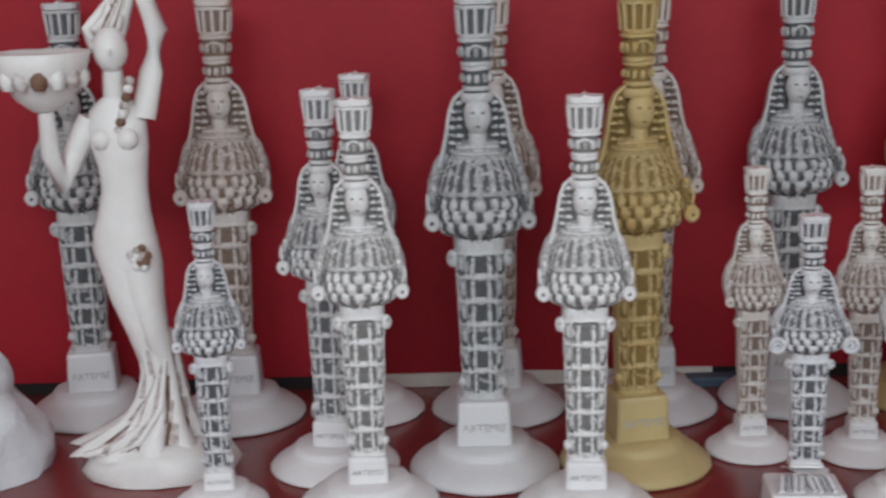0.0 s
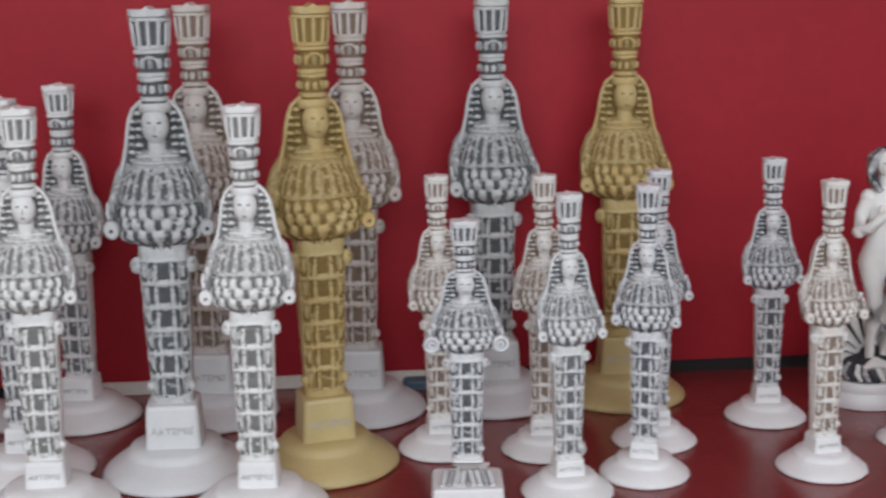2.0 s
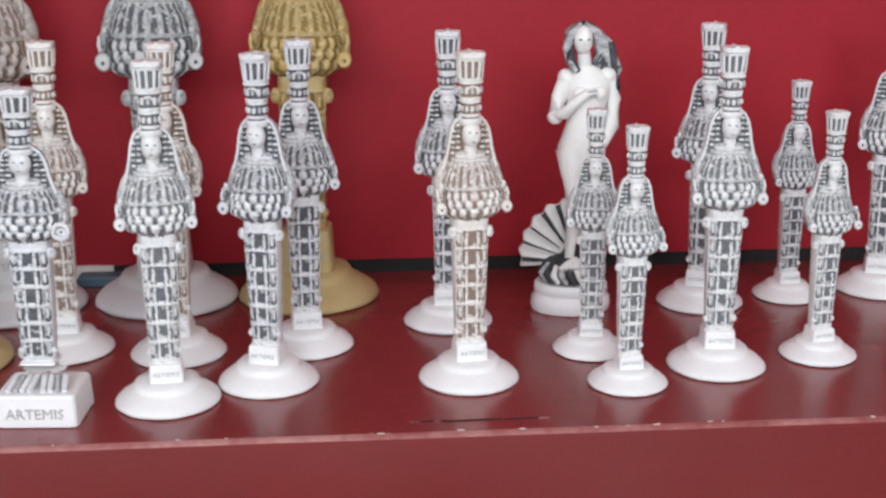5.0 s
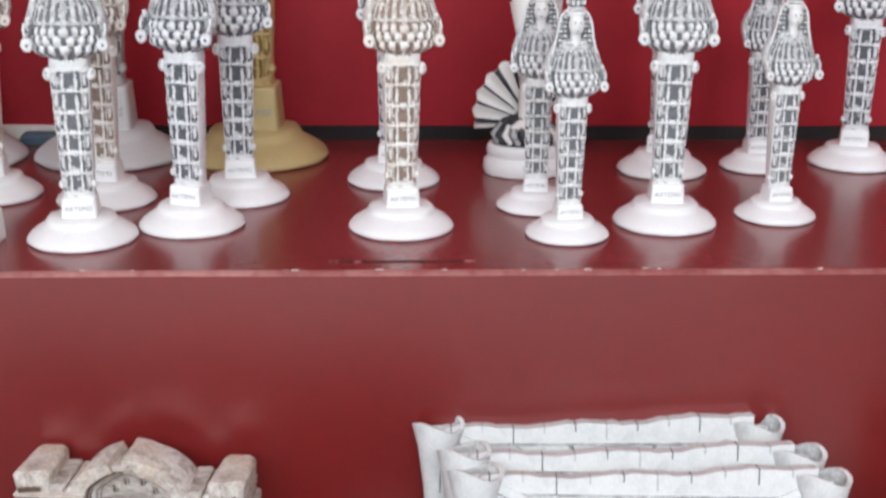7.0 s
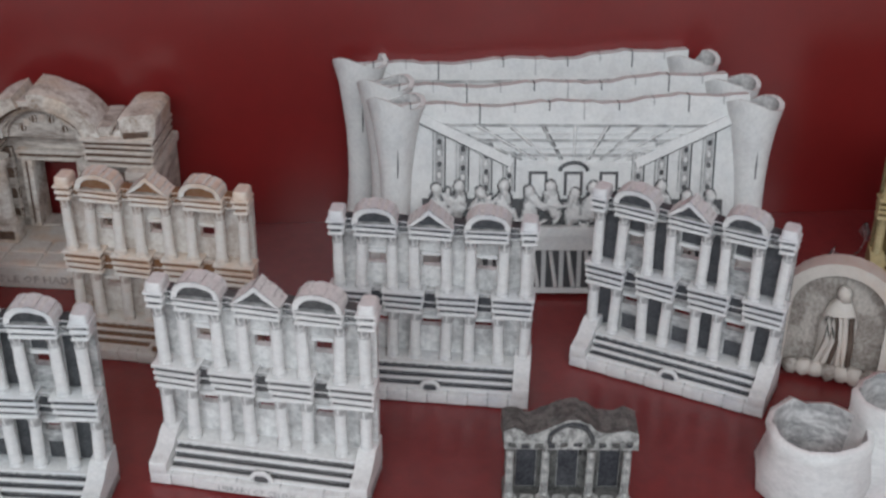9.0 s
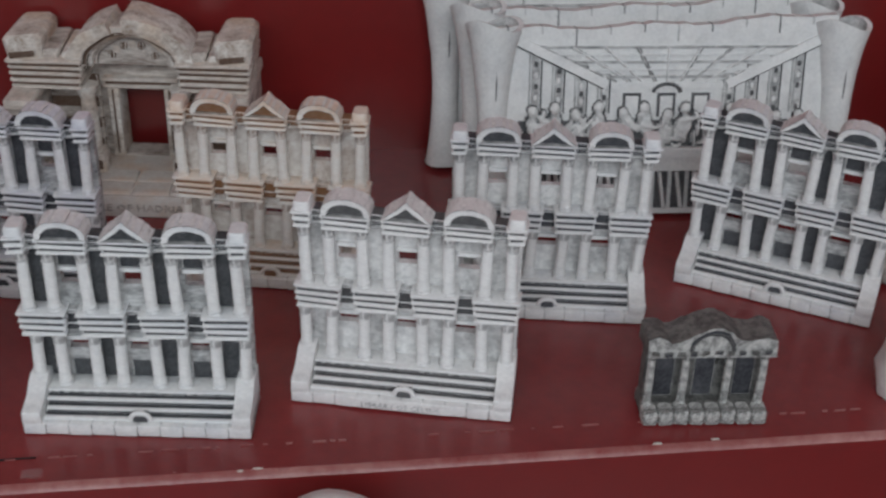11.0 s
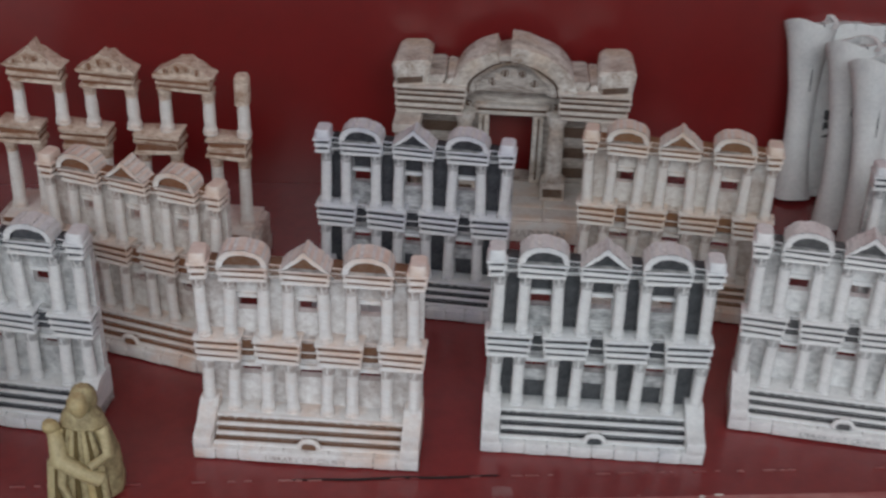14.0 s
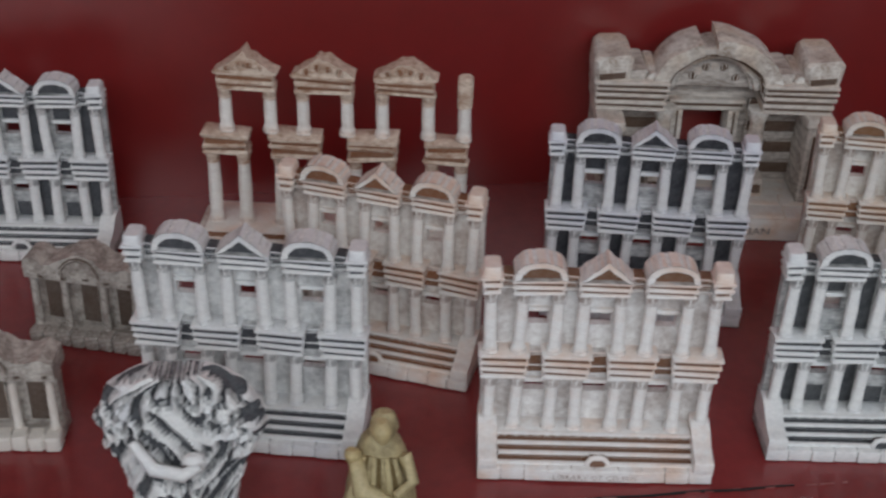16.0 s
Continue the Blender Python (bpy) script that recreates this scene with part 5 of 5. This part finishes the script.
# ---- scroll reliefs ----
def scroll(x, y, lean, turn, label, k=1.0):
    """A cast scroll with rolled ends; in its sunken field a coffered hall over a long table with plain rounded shapes."""
    root = thing("scroll_relief", None, pose(x, y, LOW_Z + 0.001, -lean, 0, turn) @ Matrix.Diagonal((k, k, k, 1)), label, "relief", "scroll reliefs")
    mats = list(SCROLL)
    W, H = 0.092, 0.108
    def put(name, key, build, m=None, text=""):
        return part(name, cached(key, build, mats), root, text, m)
    def sheet(g):
        n = 40
        top = [(-W + 2 * W * i / n, H - 0.004 + 0.0011 * math.sin(i * 0.45) + 0.0016 * noise.noise((i * 0.8, 2, 0)) + 0.00003 * i * i / 6) for i in range(n + 1)]
        low = [(W - 2 * W * i / n, 0.0 + 0.0006 * noise.noise((i * 0.7, 5, 0)) + 0.0006) for i in range(n + 1)]
        g.sweep_y(top + low, 0.0, 0.009, 0)
        for i in range(1, n, 4):
            g.box(top[i][0] - 0.0003, top[i][0] + 0.0003, -0.0004, 0.009, top[i][1] - (0.004 + 0.005 * (i % 3 == 0)), top[i][1] + 0.0001, 2 if i % 8 == 1 else 1)
    sheet_ob = put("sheet", "scr_sheet", sheet)
    def carved(name, key, build):
        return part(name, cached(key, build, mats), sheet_ob)
    for s in (-1, 1):
        def roll(g):
            n, turns = 30, 2.2
            rings = []
            for j in range(9):
                f = j / 8
                z = 0.004 + (H - 0.002) * f
                r = 0.0078 + 0.0058 * abs(2 * f - 0.85) ** 2.2
                rings.append([(r * math.cos(2 * math.pi * i / 18), r * 0.85 * math.sin(2 * math.pi * i / 18), z + 0.003 * (f > 0.9) * math.sin(2 * math.pi * i / 18 * 2)) for i in range(18)])
            g.loft(rings, 0, True, caps=False)
            # hollow top of the roll: its inner shade is put into the darker colours
            g.loft([[(p[0] * 0.82, p[1] * 0.82, p[2] - 0.0002) for p in rings[-1]], [(p[0] * 0.75, p[1] * 0.75, p[2] - 0.012) for p in rings[-1]]], 1, True, caps=False)
            g.add([(p[0] * 0.75, p[1] * 0.75, p[2] - 0.012) for p in rings[-1]], [tuple(range(18))], 2)
            g.add(rings[0], [tuple(range(17, -1, -1))], 0)
            n = 18
            a, b = rings[-1], [(p[0] * 0.82, p[1] * 0.82, p[2] - 0.0002) for p in rings[-1]]
            g.add(a + b, [(i, (i + 1) % n, n + (i + 1) % n, n + i) for i in range(n)], 0)
            g.tube([(0.005 * math.cos(t) * (1 - t / 16), 0.0042 * math.sin(t) * (1 - t / 16), H - 0.0012, 0.0011) for t in [0.5 * i for i in range(22)]], 5, 0)
            for q, w, e in ((-0.75, 0.0006, 0.024), (0.1, 0.0015, 0.038), (0.8, 0.0005, 0.02)):
                g.tube([(0.0122 * math.sin(q), -0.0104 * math.cos(q), H - 0.003, w), (0.0102 * math.sin(q), -0.0087 * math.cos(q), H - 0.016, w * 0.6), (0.0088 * math.sin(q), -0.0074 * math.cos(q), H - e, w * 0.2)], 5, 2)
            g.roughen(0.0006, 150, 4.0)
        put("roll", "scr_roll", roll, pose(s * (W + 0.003), 0.001, -0.0035))
    # hall: side walls that narrow to the back, coffered ceiling, hangings
    def ceiling_lines(g):
        for i in range(9):
            f = -1 + 2 * i / 8
            g.tube([(f * 0.07, -0.0007, H - 0.014, 0.0008), (f * 0.028, -0.0004, 0.0755, 0.0007)], 4, 0 if i % 3 else 1)
            if i % 2:
                g.tube([(f * 0.07 + 0.0012, -0.0003, H - 0.014, 0.0004), (f * 0.028 + 0.001, -0.0002, 0.0755, 0.0003)], 4, 2)
        for q in (-1, 1):
            g.loft([[(q * x, y, z) for x, y, z in ((a, -0.0022, h), (a, 0.001, h), (a - 0.002, 0.001, h + 0.0045), (a - 0.002, -0.0016, h + 0.0045))] for a, h in ((0.083, 0.0955), (0.034, 0.0715))], 0)
            g.tube([(q * 0.083, -0.0012, 0.095, 0.0004), (q * 0.034, -0.0012, 0.0712, 0.0004)], 4, 2)
        for j in range(6):
            q = j / 5
            w, z = 0.078 + (0.028 - 0.078) * q, H - 0.014 + (0.074 - H + 0.014) * q
            g.box(-w, w, -0.001, 0.0, z - 0.0006, z + 0.0006, 0 if j % 2 else 1)
            g.box(-w * 0.9, w * (0.2 + 0.15 * j), -0.0004, 0.0, z - 0.0009, z - 0.0006, 1)
    carved("coffered_ceiling", "scr_ceil", ceiling_lines)
    def hangings(g):
        for s in (-1, 1):
            for j in range(4):
                x = s * (0.072 - 0.0125 * j)
                h0, h1 = 0.058, 0.094 - 0.005 * j
                for a, b, c, d, m in ((x - 0.0036, x - 0.003, h0, h1, 1), (x + 0.0028, x + 0.0034, h0, h1, 2), (x - 0.0036, x + 0.0036, h1, h1 + 0.0007, 1), (x - 0.002, x + 0.002, h0, h1 - 0.002, 1)):
                    g.box(a, b, -0.001, 0.0, c, d, m)
                for q in range(6):
                    g.ball((x, -0.001, h0 + (h1 - h0) * (q + 0.5) / 6), (0.0013, 0.0008, 0.002), 0 if q % 2 else 2, 5, 4)
        g.box(-0.031, 0.031, -0.0012, 0, 0.0715, 0.0742, 0)
        for x in (-0.019, 0.0, 0.019):
            g.box(x - 0.005, x + 0.005, -0.0008, 0, 0.056, 0.069, 2)
            g.box(x - 0.0035, x + 0.0035, -0.0011, 0, 0.056, 0.0675, 0)
        g.tube([(0.0075 * math.cos(a), -0.0008, 0.0695 + 0.0045 * math.sin(a), 0.0011) for a in [math.pi * i / 8 for i in range(9)]], 5, 2)
    carved("hall_relief", "scr_walls", hangings)
    def shapes(g):
        """Plain rounded heads and leaning bodies, carved in one go out of a dark ground."""
        rnd = random.Random(11)
        lumps = []
        for i in range(13):
            x = -0.073 + 0.0122 * i + rnd.uniform(-0.002, 0.002)
            z = 0.059 + rnd.uniform(-0.003, 0.003)
            lean = rnd.uniform(-0.5, 0.5)
            lumps.append((x, z, 0.0031, 0.0038, 0.0042, lean))
            lumps.append((x + lean * 0.004, z - 0.0105, 0.0052, 0.0098, 0.0026, lean))
            for q in range(7):
                lumps.append((x + rnd.uniform(-0.008, 0.008), z - rnd.uniform(0.003, 0.019), rnd.uniform(0.001, 0.0017), rnd.uniform(0.0035, 0.0062), rnd.uniform(0.0028, 0.0046), rnd.uniform(-1.5, 1.5)))
        nx, nz = 230, 42
        pts, hs = [], []
        for j in range(nz + 1):
            for i in range(nx + 1):
                x, z = -0.081 + 0.162 * i / nx, 0.0375 + 0.029 * j / nz
                h = 0.0
                for cx, cz, a, b, d, t in lumps:
                    if abs(x - cx) < 0.011 and abs(z - cz) < 0.011:
                        u = (x - cx) * math.cos(t) + (z - cz) * math.sin(t)
                        v = -(x - cx) * math.sin(t) + (z - cz) * math.cos(t)
                        e = 1 - (u / a) ** 2 - (v / b) ** 2
                        if e > 0:
                            h = max(h, d * math.sqrt(e))
                h += 0.0007 * noise.noise((x * 420, z * 420, 2)) * (1 if h > 0 else 0.3)
                pts.append((x, -0.0006 - max(h, 0), z))
                hs.append(h)
        m = nx + 1
        for j in range(nz):
            for i in range(nx):
                q = (j * m + i, j * m + i + 1, (j + 1) * m + i + 1, (j + 1) * m + i)
                k = sum(hs[t] for t in q) / 4
                top_row = pts[q[0]][2] > 0.0535
                if top_row and k < 0.0004:
                    continue
                g.f.append(q)
                g.m.append(2 if k < 0.0015 else 1 if k < 0.0021 else 0)
                g.s.append(True)
        g.v = pts
    carved("carved_row", "scr_shapes", shapes)
    def table(g):
        g.box(-0.076, 0.076, -0.006, 0.001, 0.034, 0.0395, 0, bevel=0.0008)
        g.box(-0.072, 0.072, -0.004, 0.001, 0.026, 0.0345, 0, bevel=0.0006)
        for i in range(15):
            x = -0.068 + 0.0097 * i
            g.box(x - 0.0035, x + 0.0035, -0.0012, 0.0005, 0.004, 0.0258, 2)
            g.tube([(x - 0.0016, -0.002, 0.025, 0.0012), (x + 0.0016, -0.0025, 0.005, 0.0013)], 5, 0)
    carved("long_table", "scr_table", table)
    carved("lower_border", "scr_border", lambda g: g.box(-0.088, 0.088, -0.0022, 0.001, 0.0012, 0.0042, 0, bevel=0.0006))
    return root


scroll(0.7305, 0.669, 9, -1, "white cast scroll relief leaning on the red riser", 0.93)
scroll(0.7425, 0.6335, 11, -2, "white cast scroll relief wedged between two like it", 0.93)
scroll(0.7465, 0.606, 13, -3, "white cast scroll relief with a long table scene", 0.93)


# ---- other pieces on the lower shelf ----
def niche_plaque():
    root = thing("niche_plaque", None, pose(0.853, 0.523, LOW_Z + 0.0008, -8, 0, -24), "grey-white arched niche plaque with a plain draped figure", "plaque")
    mats = list(TAUPE)
    def arch(w, h, n=16):
        return [(-w, 0)] + [(-w * math.cos(math.pi * i / n), h - w * 0.85 + w * 0.85 * math.sin(math.pi * i / n)) for i in range(n + 1)] + [(w, 0)]
    g = Geo()
    outer, inner = arch(0.0265, 0.058), [(x, z + 0.003) for x, z in arch(0.021, 0.049)]
    n = len(outer)
    g.sweep_y(outer, 0.009, 0.014, 0)
    for i in range(n - 1):
        a, b, c, d = outer[i], outer[i + 1], inner[i + 1], inner[i]
        g.add([(a[0], 0, a[1]), (b[0], 0, b[1]), (c[0], 0.001, c[1]), (d[0], 0.001, d[1])], [(0, 1, 2, 3)], 0)
        g.add([(a[0], 0, a[1]), (b[0], 0, b[1]), (b[0], 0.009, b[1]), (a[0], 0.009, a[1])], [(3, 2, 1, 0)], 0)
        g.add([(c[0], 0.001, c[1]), (d[0], 0.001, d[1]), (d[0], 0.0088, d[1]), (c[0], 0.0088, c[1])], [(0, 1, 2, 3)], 1)
    g.add([(x, 0.0088, z) for x, z in inner], [tuple(range(n))], 1)
    part("arch", g.mesh("niche_arch", mats), root)
    g = Geo()
    g.loft([oval(0.001, 0.006, z, a, b, 14) for z, a, b in ((0.006, 0.009, 0.004), (0.018, 0.008, 0.0045), (0.028, 0.0085, 0.005), (0.036, 0.006, 0.004), (0.039, 0.0035, 0.003))], 0, True)
    g.ball((0.001, 0.004, 0.0425), (0.0034, 0.0034, 0.0044), 0, 10, 7)
    for i in range(6):
        g.tube([(-0.005 + 0.0022 * i, 0.0016, 0.032, 0.001), (-0.003 + 0.002 * i, 0.001, 0.02, 0.0014), (-0.0065 + 0.003 * i, 0.0022, 0.008, 0.0012)], 5, i % 3 // 2 * 2)
    for i in range(7):
        g.ball((-0.017 + 0.0057 * i, 0.002, 0.0045), (0.0042, 0.004, 0.0042), 0 if i % 3 else 1, 7, 5)
    g.roughen(0.0011, 200)
    part("relief_figure", g.mesh("niche_figure", mats), root)


niche_plaque()


def rock_dish():
    root = thing("rock_dish", None, pose(0.834, 0.452, LOW_Z + 0.0006, 0, 0, -15), "white rock-shaped double dish with grey hollows", "dish")
    mats = list(PALE)
    for cx, cy, r, h in ((-0.012, -0.006, 0.0215, 0.031), (0.02, 0.008, 0.02, 0.041)):
        g = Geo()
        rings = []
        for q, z in ((1.0, 0), (1.06, h * 0.35), (0.95, h * 0.8), (0.98, h), (0.86, h + 0.0006), (0.8, h * 0.8), (0.7, h * 0.4), (0.3, h * 0.3)):
            rings.append([(cx + r * q * math.cos(2 * math.pi * j / 24) * (1 + 0.12 * noise.noise((j * 0.8, z * 60, cx * 99))), cy + r * q * 0.9 * math.sin(2 * math.pi * j / 24) * (1 + 0.12 * noise.noise((j * 0.8, z * 60, cx * 55))), z + (0.0022 * noise.noise((j * 1.3, 1, cx * 40)) if z > h * 0.5 else 0)) for j in range(24)])
        g.loft(rings[:5], 0, True, caps=False)
        g.loft(rings[4:], 1, True, caps=False)
        g.add(rings[0], [tuple(range(23, -1, -1))], 0)
        g.add(rings[-1], [tuple(range(24))], 2)
        part("bowl", g.mesh("rock_bowl", mats), root)


rock_dish()


def wave_relief():
    """A fan of rough rock; its face is a crowded, deeply carved relief."""
    g = Geo()
    nu, nv = 64, 60
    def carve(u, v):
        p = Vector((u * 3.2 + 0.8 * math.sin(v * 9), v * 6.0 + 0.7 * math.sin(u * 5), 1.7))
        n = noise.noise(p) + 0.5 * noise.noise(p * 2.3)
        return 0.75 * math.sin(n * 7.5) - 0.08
    grid, deep = [], []
    for j in range(nv + 1):
        v = j / nv
        w = (0.0165 + 0.0125 * min(1, v / 0.62) ** 1.6) * math.sqrt(max(0.0, 1 - max(0, (v - 0.62) / 0.4) ** 2.2))
        for i in range(nu + 1):
            u = -1 + 2 * i / nu
            ragged = 1 + 0.09 * noise.noise((u * 2.2, v * 9, 4)) + 0.05 * noise.noise((u * 6, v * 21, 8))
            k = carve(u, v)
            grid.append((u * w * ragged, -0.012 * math.sqrt(max(0, 1 - u * u)) * (0.6 + 0.4 * (1 - v)) - 0.003 * k, v * 0.068 * (1 + 0.03 * noise.noise((u * 5, 2, 3)))))
            deep.append(k)
    m = nu + 1
    for j in range(nv):
        for i in range(nu):
            q = (j * m + i, j * m + i + 1, (j + 1) * m + i + 1, (j + 1) * m + i)
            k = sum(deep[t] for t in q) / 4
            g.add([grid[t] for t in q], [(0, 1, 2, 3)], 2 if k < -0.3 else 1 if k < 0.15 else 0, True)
    back = [(x, 0.003, z) for x, y, z in grid]
    for j in range(nv):
        for i in (0, nu):
            q = (j * m + i, (j + 1) * m + i)
            g.add([grid[q[0]], grid[q[1]], back[q[1]], back[q[0]]], [(0, 1, 2, 3)], 0)
        g.add([back[j * m], back[j * m + nu], back[(j + 1) * m + nu], back[(j + 1) * m]], [(0, 1, 2, 3)], 1)
    for i in range(nu):
        for j in (0, nv):
            q = (j * m + i, j * m + i + 1)
            g.add([grid[q[0]], grid[q[1]], back[q[1]], back[q[0]]], [(0, 1, 2, 3)], 1 if noise.noise((i * 0.4, 3, 1)) > -0.1 else 2)
    g.tube([(-0.015, -0.011, 0.044, 0.0018), (-0.008, -0.0155, 0.036, 0.0027), (0.002, -0.0165, 0.034, 0.0026), (0.008, -0.0155, 0.0375, 0.002)], 8, 0)
    g.ball((0.006, -0.0165, 0.041), (0.0042, 0.003, 0.0022), 0, 9, 7)
    return g.mesh("wave_relief", list(GREY))


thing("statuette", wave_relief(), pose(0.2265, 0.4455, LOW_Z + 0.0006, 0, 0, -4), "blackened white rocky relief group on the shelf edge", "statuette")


def seated_group():
    g = Geo()
    g.loft([oval(0, 0, z, a, a * 0.75, 16, 2.6) for z, a in ((0, 0.0135), (0.006, 0.0138), (0.016, 0.0125), (0.026, 0.0105), (0.036, 0.0075), (0.041, 0.004))], 1, True)
    g.ball((0.001, -0.003, 0.0435), (0.0042, 0.0045, 0.0052), 0, 10, 7)
    g.ball((0.0015, 0.001, 0.043), (0.0055, 0.0048, 0.0068), 1, 10, 7)
    for i in range(9):
        x = -0.011 + 0.0026 * i
        g.tube([(x * 0.5, -0.006, 0.033, 0.0014), (x * 0.9, -0.0095, 0.018, 0.0018), (x, -0.0105, 0.002, 0.0019)], 5, (0, 2, 1)[i % 3])
    g.tube([(-0.0085, -0.006, 0.032, 0.0028), (-0.006, -0.0115, 0.022, 0.0036), (0.003, -0.013, 0.0175, 0.0034), (0.0095, -0.0125, 0.0145, 0.0026)], 8, 0)
    g.tube([(-0.004, -0.012, 0.022, 0.002), (-0.0055, -0.0145, 0.012, 0.0019), (-0.003, -0.014, 0.004, 0.0017)], 6, 0)
    g.tube([(0.009, -0.004, 0.033, 0.0028), (0.0115, -0.009, 0.024, 0.0024), (0.006, -0.013, 0.021, 0.002)], 6, 0)
    g.ball((-0.0095, -0.0065, 0.0345), (0.003, 0.003, 0.0036), 0, 8, 6)
    g.roughen(0.0012, 170)
    return g.mesh("seated_group", list(GOLD))


thing("statuette", seated_group(), pose(0.2955, 0.4415, LOW_Z + 0.0006, 0, 0, -6) @ Matrix.Diagonal((1, 1, 0.94, 1)), "ochre seated two-figure statuette on the shelf edge", "statuette")


# ---- bottom step and shelf details ----
def dome_ornament():
    g = Geo()
    g.turned([(0.03, 0), (0.032, 0.006), (0.024, 0.02), (0.021, 0.06), (0.026, 0.13), (0.031, 0.185), (0.029, 0.21), (0.022, 0.226), (0.012, 0.233), (0.003, 0.2352)], 24, 0)
    g.roughen(0.0016, 40)
    g.ball((0.001, -0.007, 0.2345), (0.0028, 0.0022, 0.0014), 1, 8, 5)
    return g.mesh("dome_ornament", [SMOOTH, TAUPE[2]])




def clear_ribbon():
    """A loose, curled strip of clear film lying behind the models."""
    g = Geo()
    pts = [(0.845 + 0.0045 * i + 0.006 * math.sin(i * 1.1), 0.585 + 0.0035 * i + 0.006 * math.cos(i * 0.9), LOW_Z + 0.004 + 0.012 * abs(math.sin(i * 0.55))) for i in range(20)]
    g.loft([[(x, y, z), (x + 0.001, y - 0.003, z + 0.006), (x + 0.0012, y - 0.0028, z + 0.0061), (x + 0.0002, y + 0.0002, z)] for x, y, z in pts], 0, True)
    m, t, p = nodes_of("clear_film")
    p.inputs["Base Color"].default_value = (0.95, 0.93, 0.93, 1)
    p.inputs["Roughness"].default_value = 0.12
    p.inputs["Transmission Weight"].default_value = 0.9
    p.inputs["IOR"].default_value = 1.25
    thing("ribbon", g.mesh("ribbon", [m]), Matrix(), "curled strip of clear film on the lower shelf", "ribbon")


clear_ribbon()
thing("ornament", dome_ornament(), pose(0.566, 0.378, THIRD_Z + 0.0006), "tall smooth white ornament with a small chip on top", "ornament")


def seam(parent, edge, top, x0, x1, y, dark0, dark1, seed, k=1.0):
    """The joint between the shelf board and its front lath: chipped pale specks, open as a dark crack in part."""
    rnd = random.Random(seed)
    g = Geo()
    x = x0
    while x < x1:
        n = rnd.uniform(0.001, 0.007)
        if rnd.random() < 0.55 * k:
            w = rnd.uniform(0.00012, 0.00035)
            yy = y + rnd.uniform(-0.0002, 0.0002)
            g.box(x, x + n, yy - w, yy + w, top - 0.0004, top + 0.0006, 0)
        x += n + rnd.uniform(0.0005, 0.004)
    me = g.mesh("seam", [WORN])
    ob = part("seam", me, parent, "chipped pale joint line")
    g = Geo()
    n = 30
    g.loft([[(xx, yy - w, top - 0.0003), (xx, yy + w, top - 0.0003), (xx, yy + w, top + 0.0007), (xx, yy - w, top + 0.0007)] for xx, yy, w in [(dark0 + (dark1 - dark0) * i / n, y + 0.0003 * math.sin(i * 0.5), k * (0.0001 + 0.00028 * math.sin(math.pi * i / n))) for i in range(n + 1)]], 0)
    part("crack", g.mesh("crack", [GAP]), parent, "open dark crack")
    return ob


seam(bpy.data.objects["lower_shelf"], LOW_EDGE, LOW_Z, 0.0, 1.1, 0.441, 0.372, 0.4545, 3)
seam(bpy.data.objects["upper_shelf"], UP_EDGE, 0.0, 0.58, 0.72, 0.7085, 0.585, 0.66, 8, 0.35)


def edge_chips(parent, edge, top, count, seed):
    """Paint knocked off the nose of a shelf, and crumbs lying near it."""
    rnd = random.Random(seed)
    for i in range(count):
        g = Geo()
        w = rnd.uniform(0.0006, 0.0028)
        g.loft([oval(0, 0, z, w * q, rnd.uniform(0.0003, 0.0008) * q, 9) for z, q in ((0, 1.0), (0.0005, 0.8))], 0)
        part("chip", g.mesh("chip", [PAPER if i % 3 else WORN]), parent, "", pose(rnd.uniform(0.1, 1.0), edge + rnd.uniform(0.002, 0.004), top - 0.0003))


edge_chips(bpy.data.objects["upper_shelf"], UP_EDGE, 0.0, 26, 2)
edge_chips(bpy.data.objects["lower_shelf"], LOW_EDGE, LOW_Z, 30, 5)


def tape():
    """A small crinkle of clear film, added to make the white glint on the front edge."""
    g = Geo()
    n = 14
    rows = []
    for j in range(7):
        rows.append([(0.4505 + 0.008 * i / n, 0.4285 + 0.005 * j / 6, LOW_Z + 0.0008 + 0.0012 * abs(noise.noise((i * 0.9, j * 1.1, 5)))) for i in range(n + 1)])
    g.loft(rows, 0, False, caps=False, close=False)
    m, t, p = nodes_of("glint_film")
    p.inputs["Base Color"].default_value = (0.9, 0.88, 0.86, 1)
    p.inputs["Roughness"].default_value = 0.08
    p.inputs["Alpha"].default_value = 0.05
    ob = thing("tape", g.mesh("tape", [m]), Matrix(), "small crinkle of clear film added for the glint on the shelf edge", "tape")
    mod = ob.modifiers.new("thick", "SOLIDIFY")
    mod.thickness = 0.00015


tape()
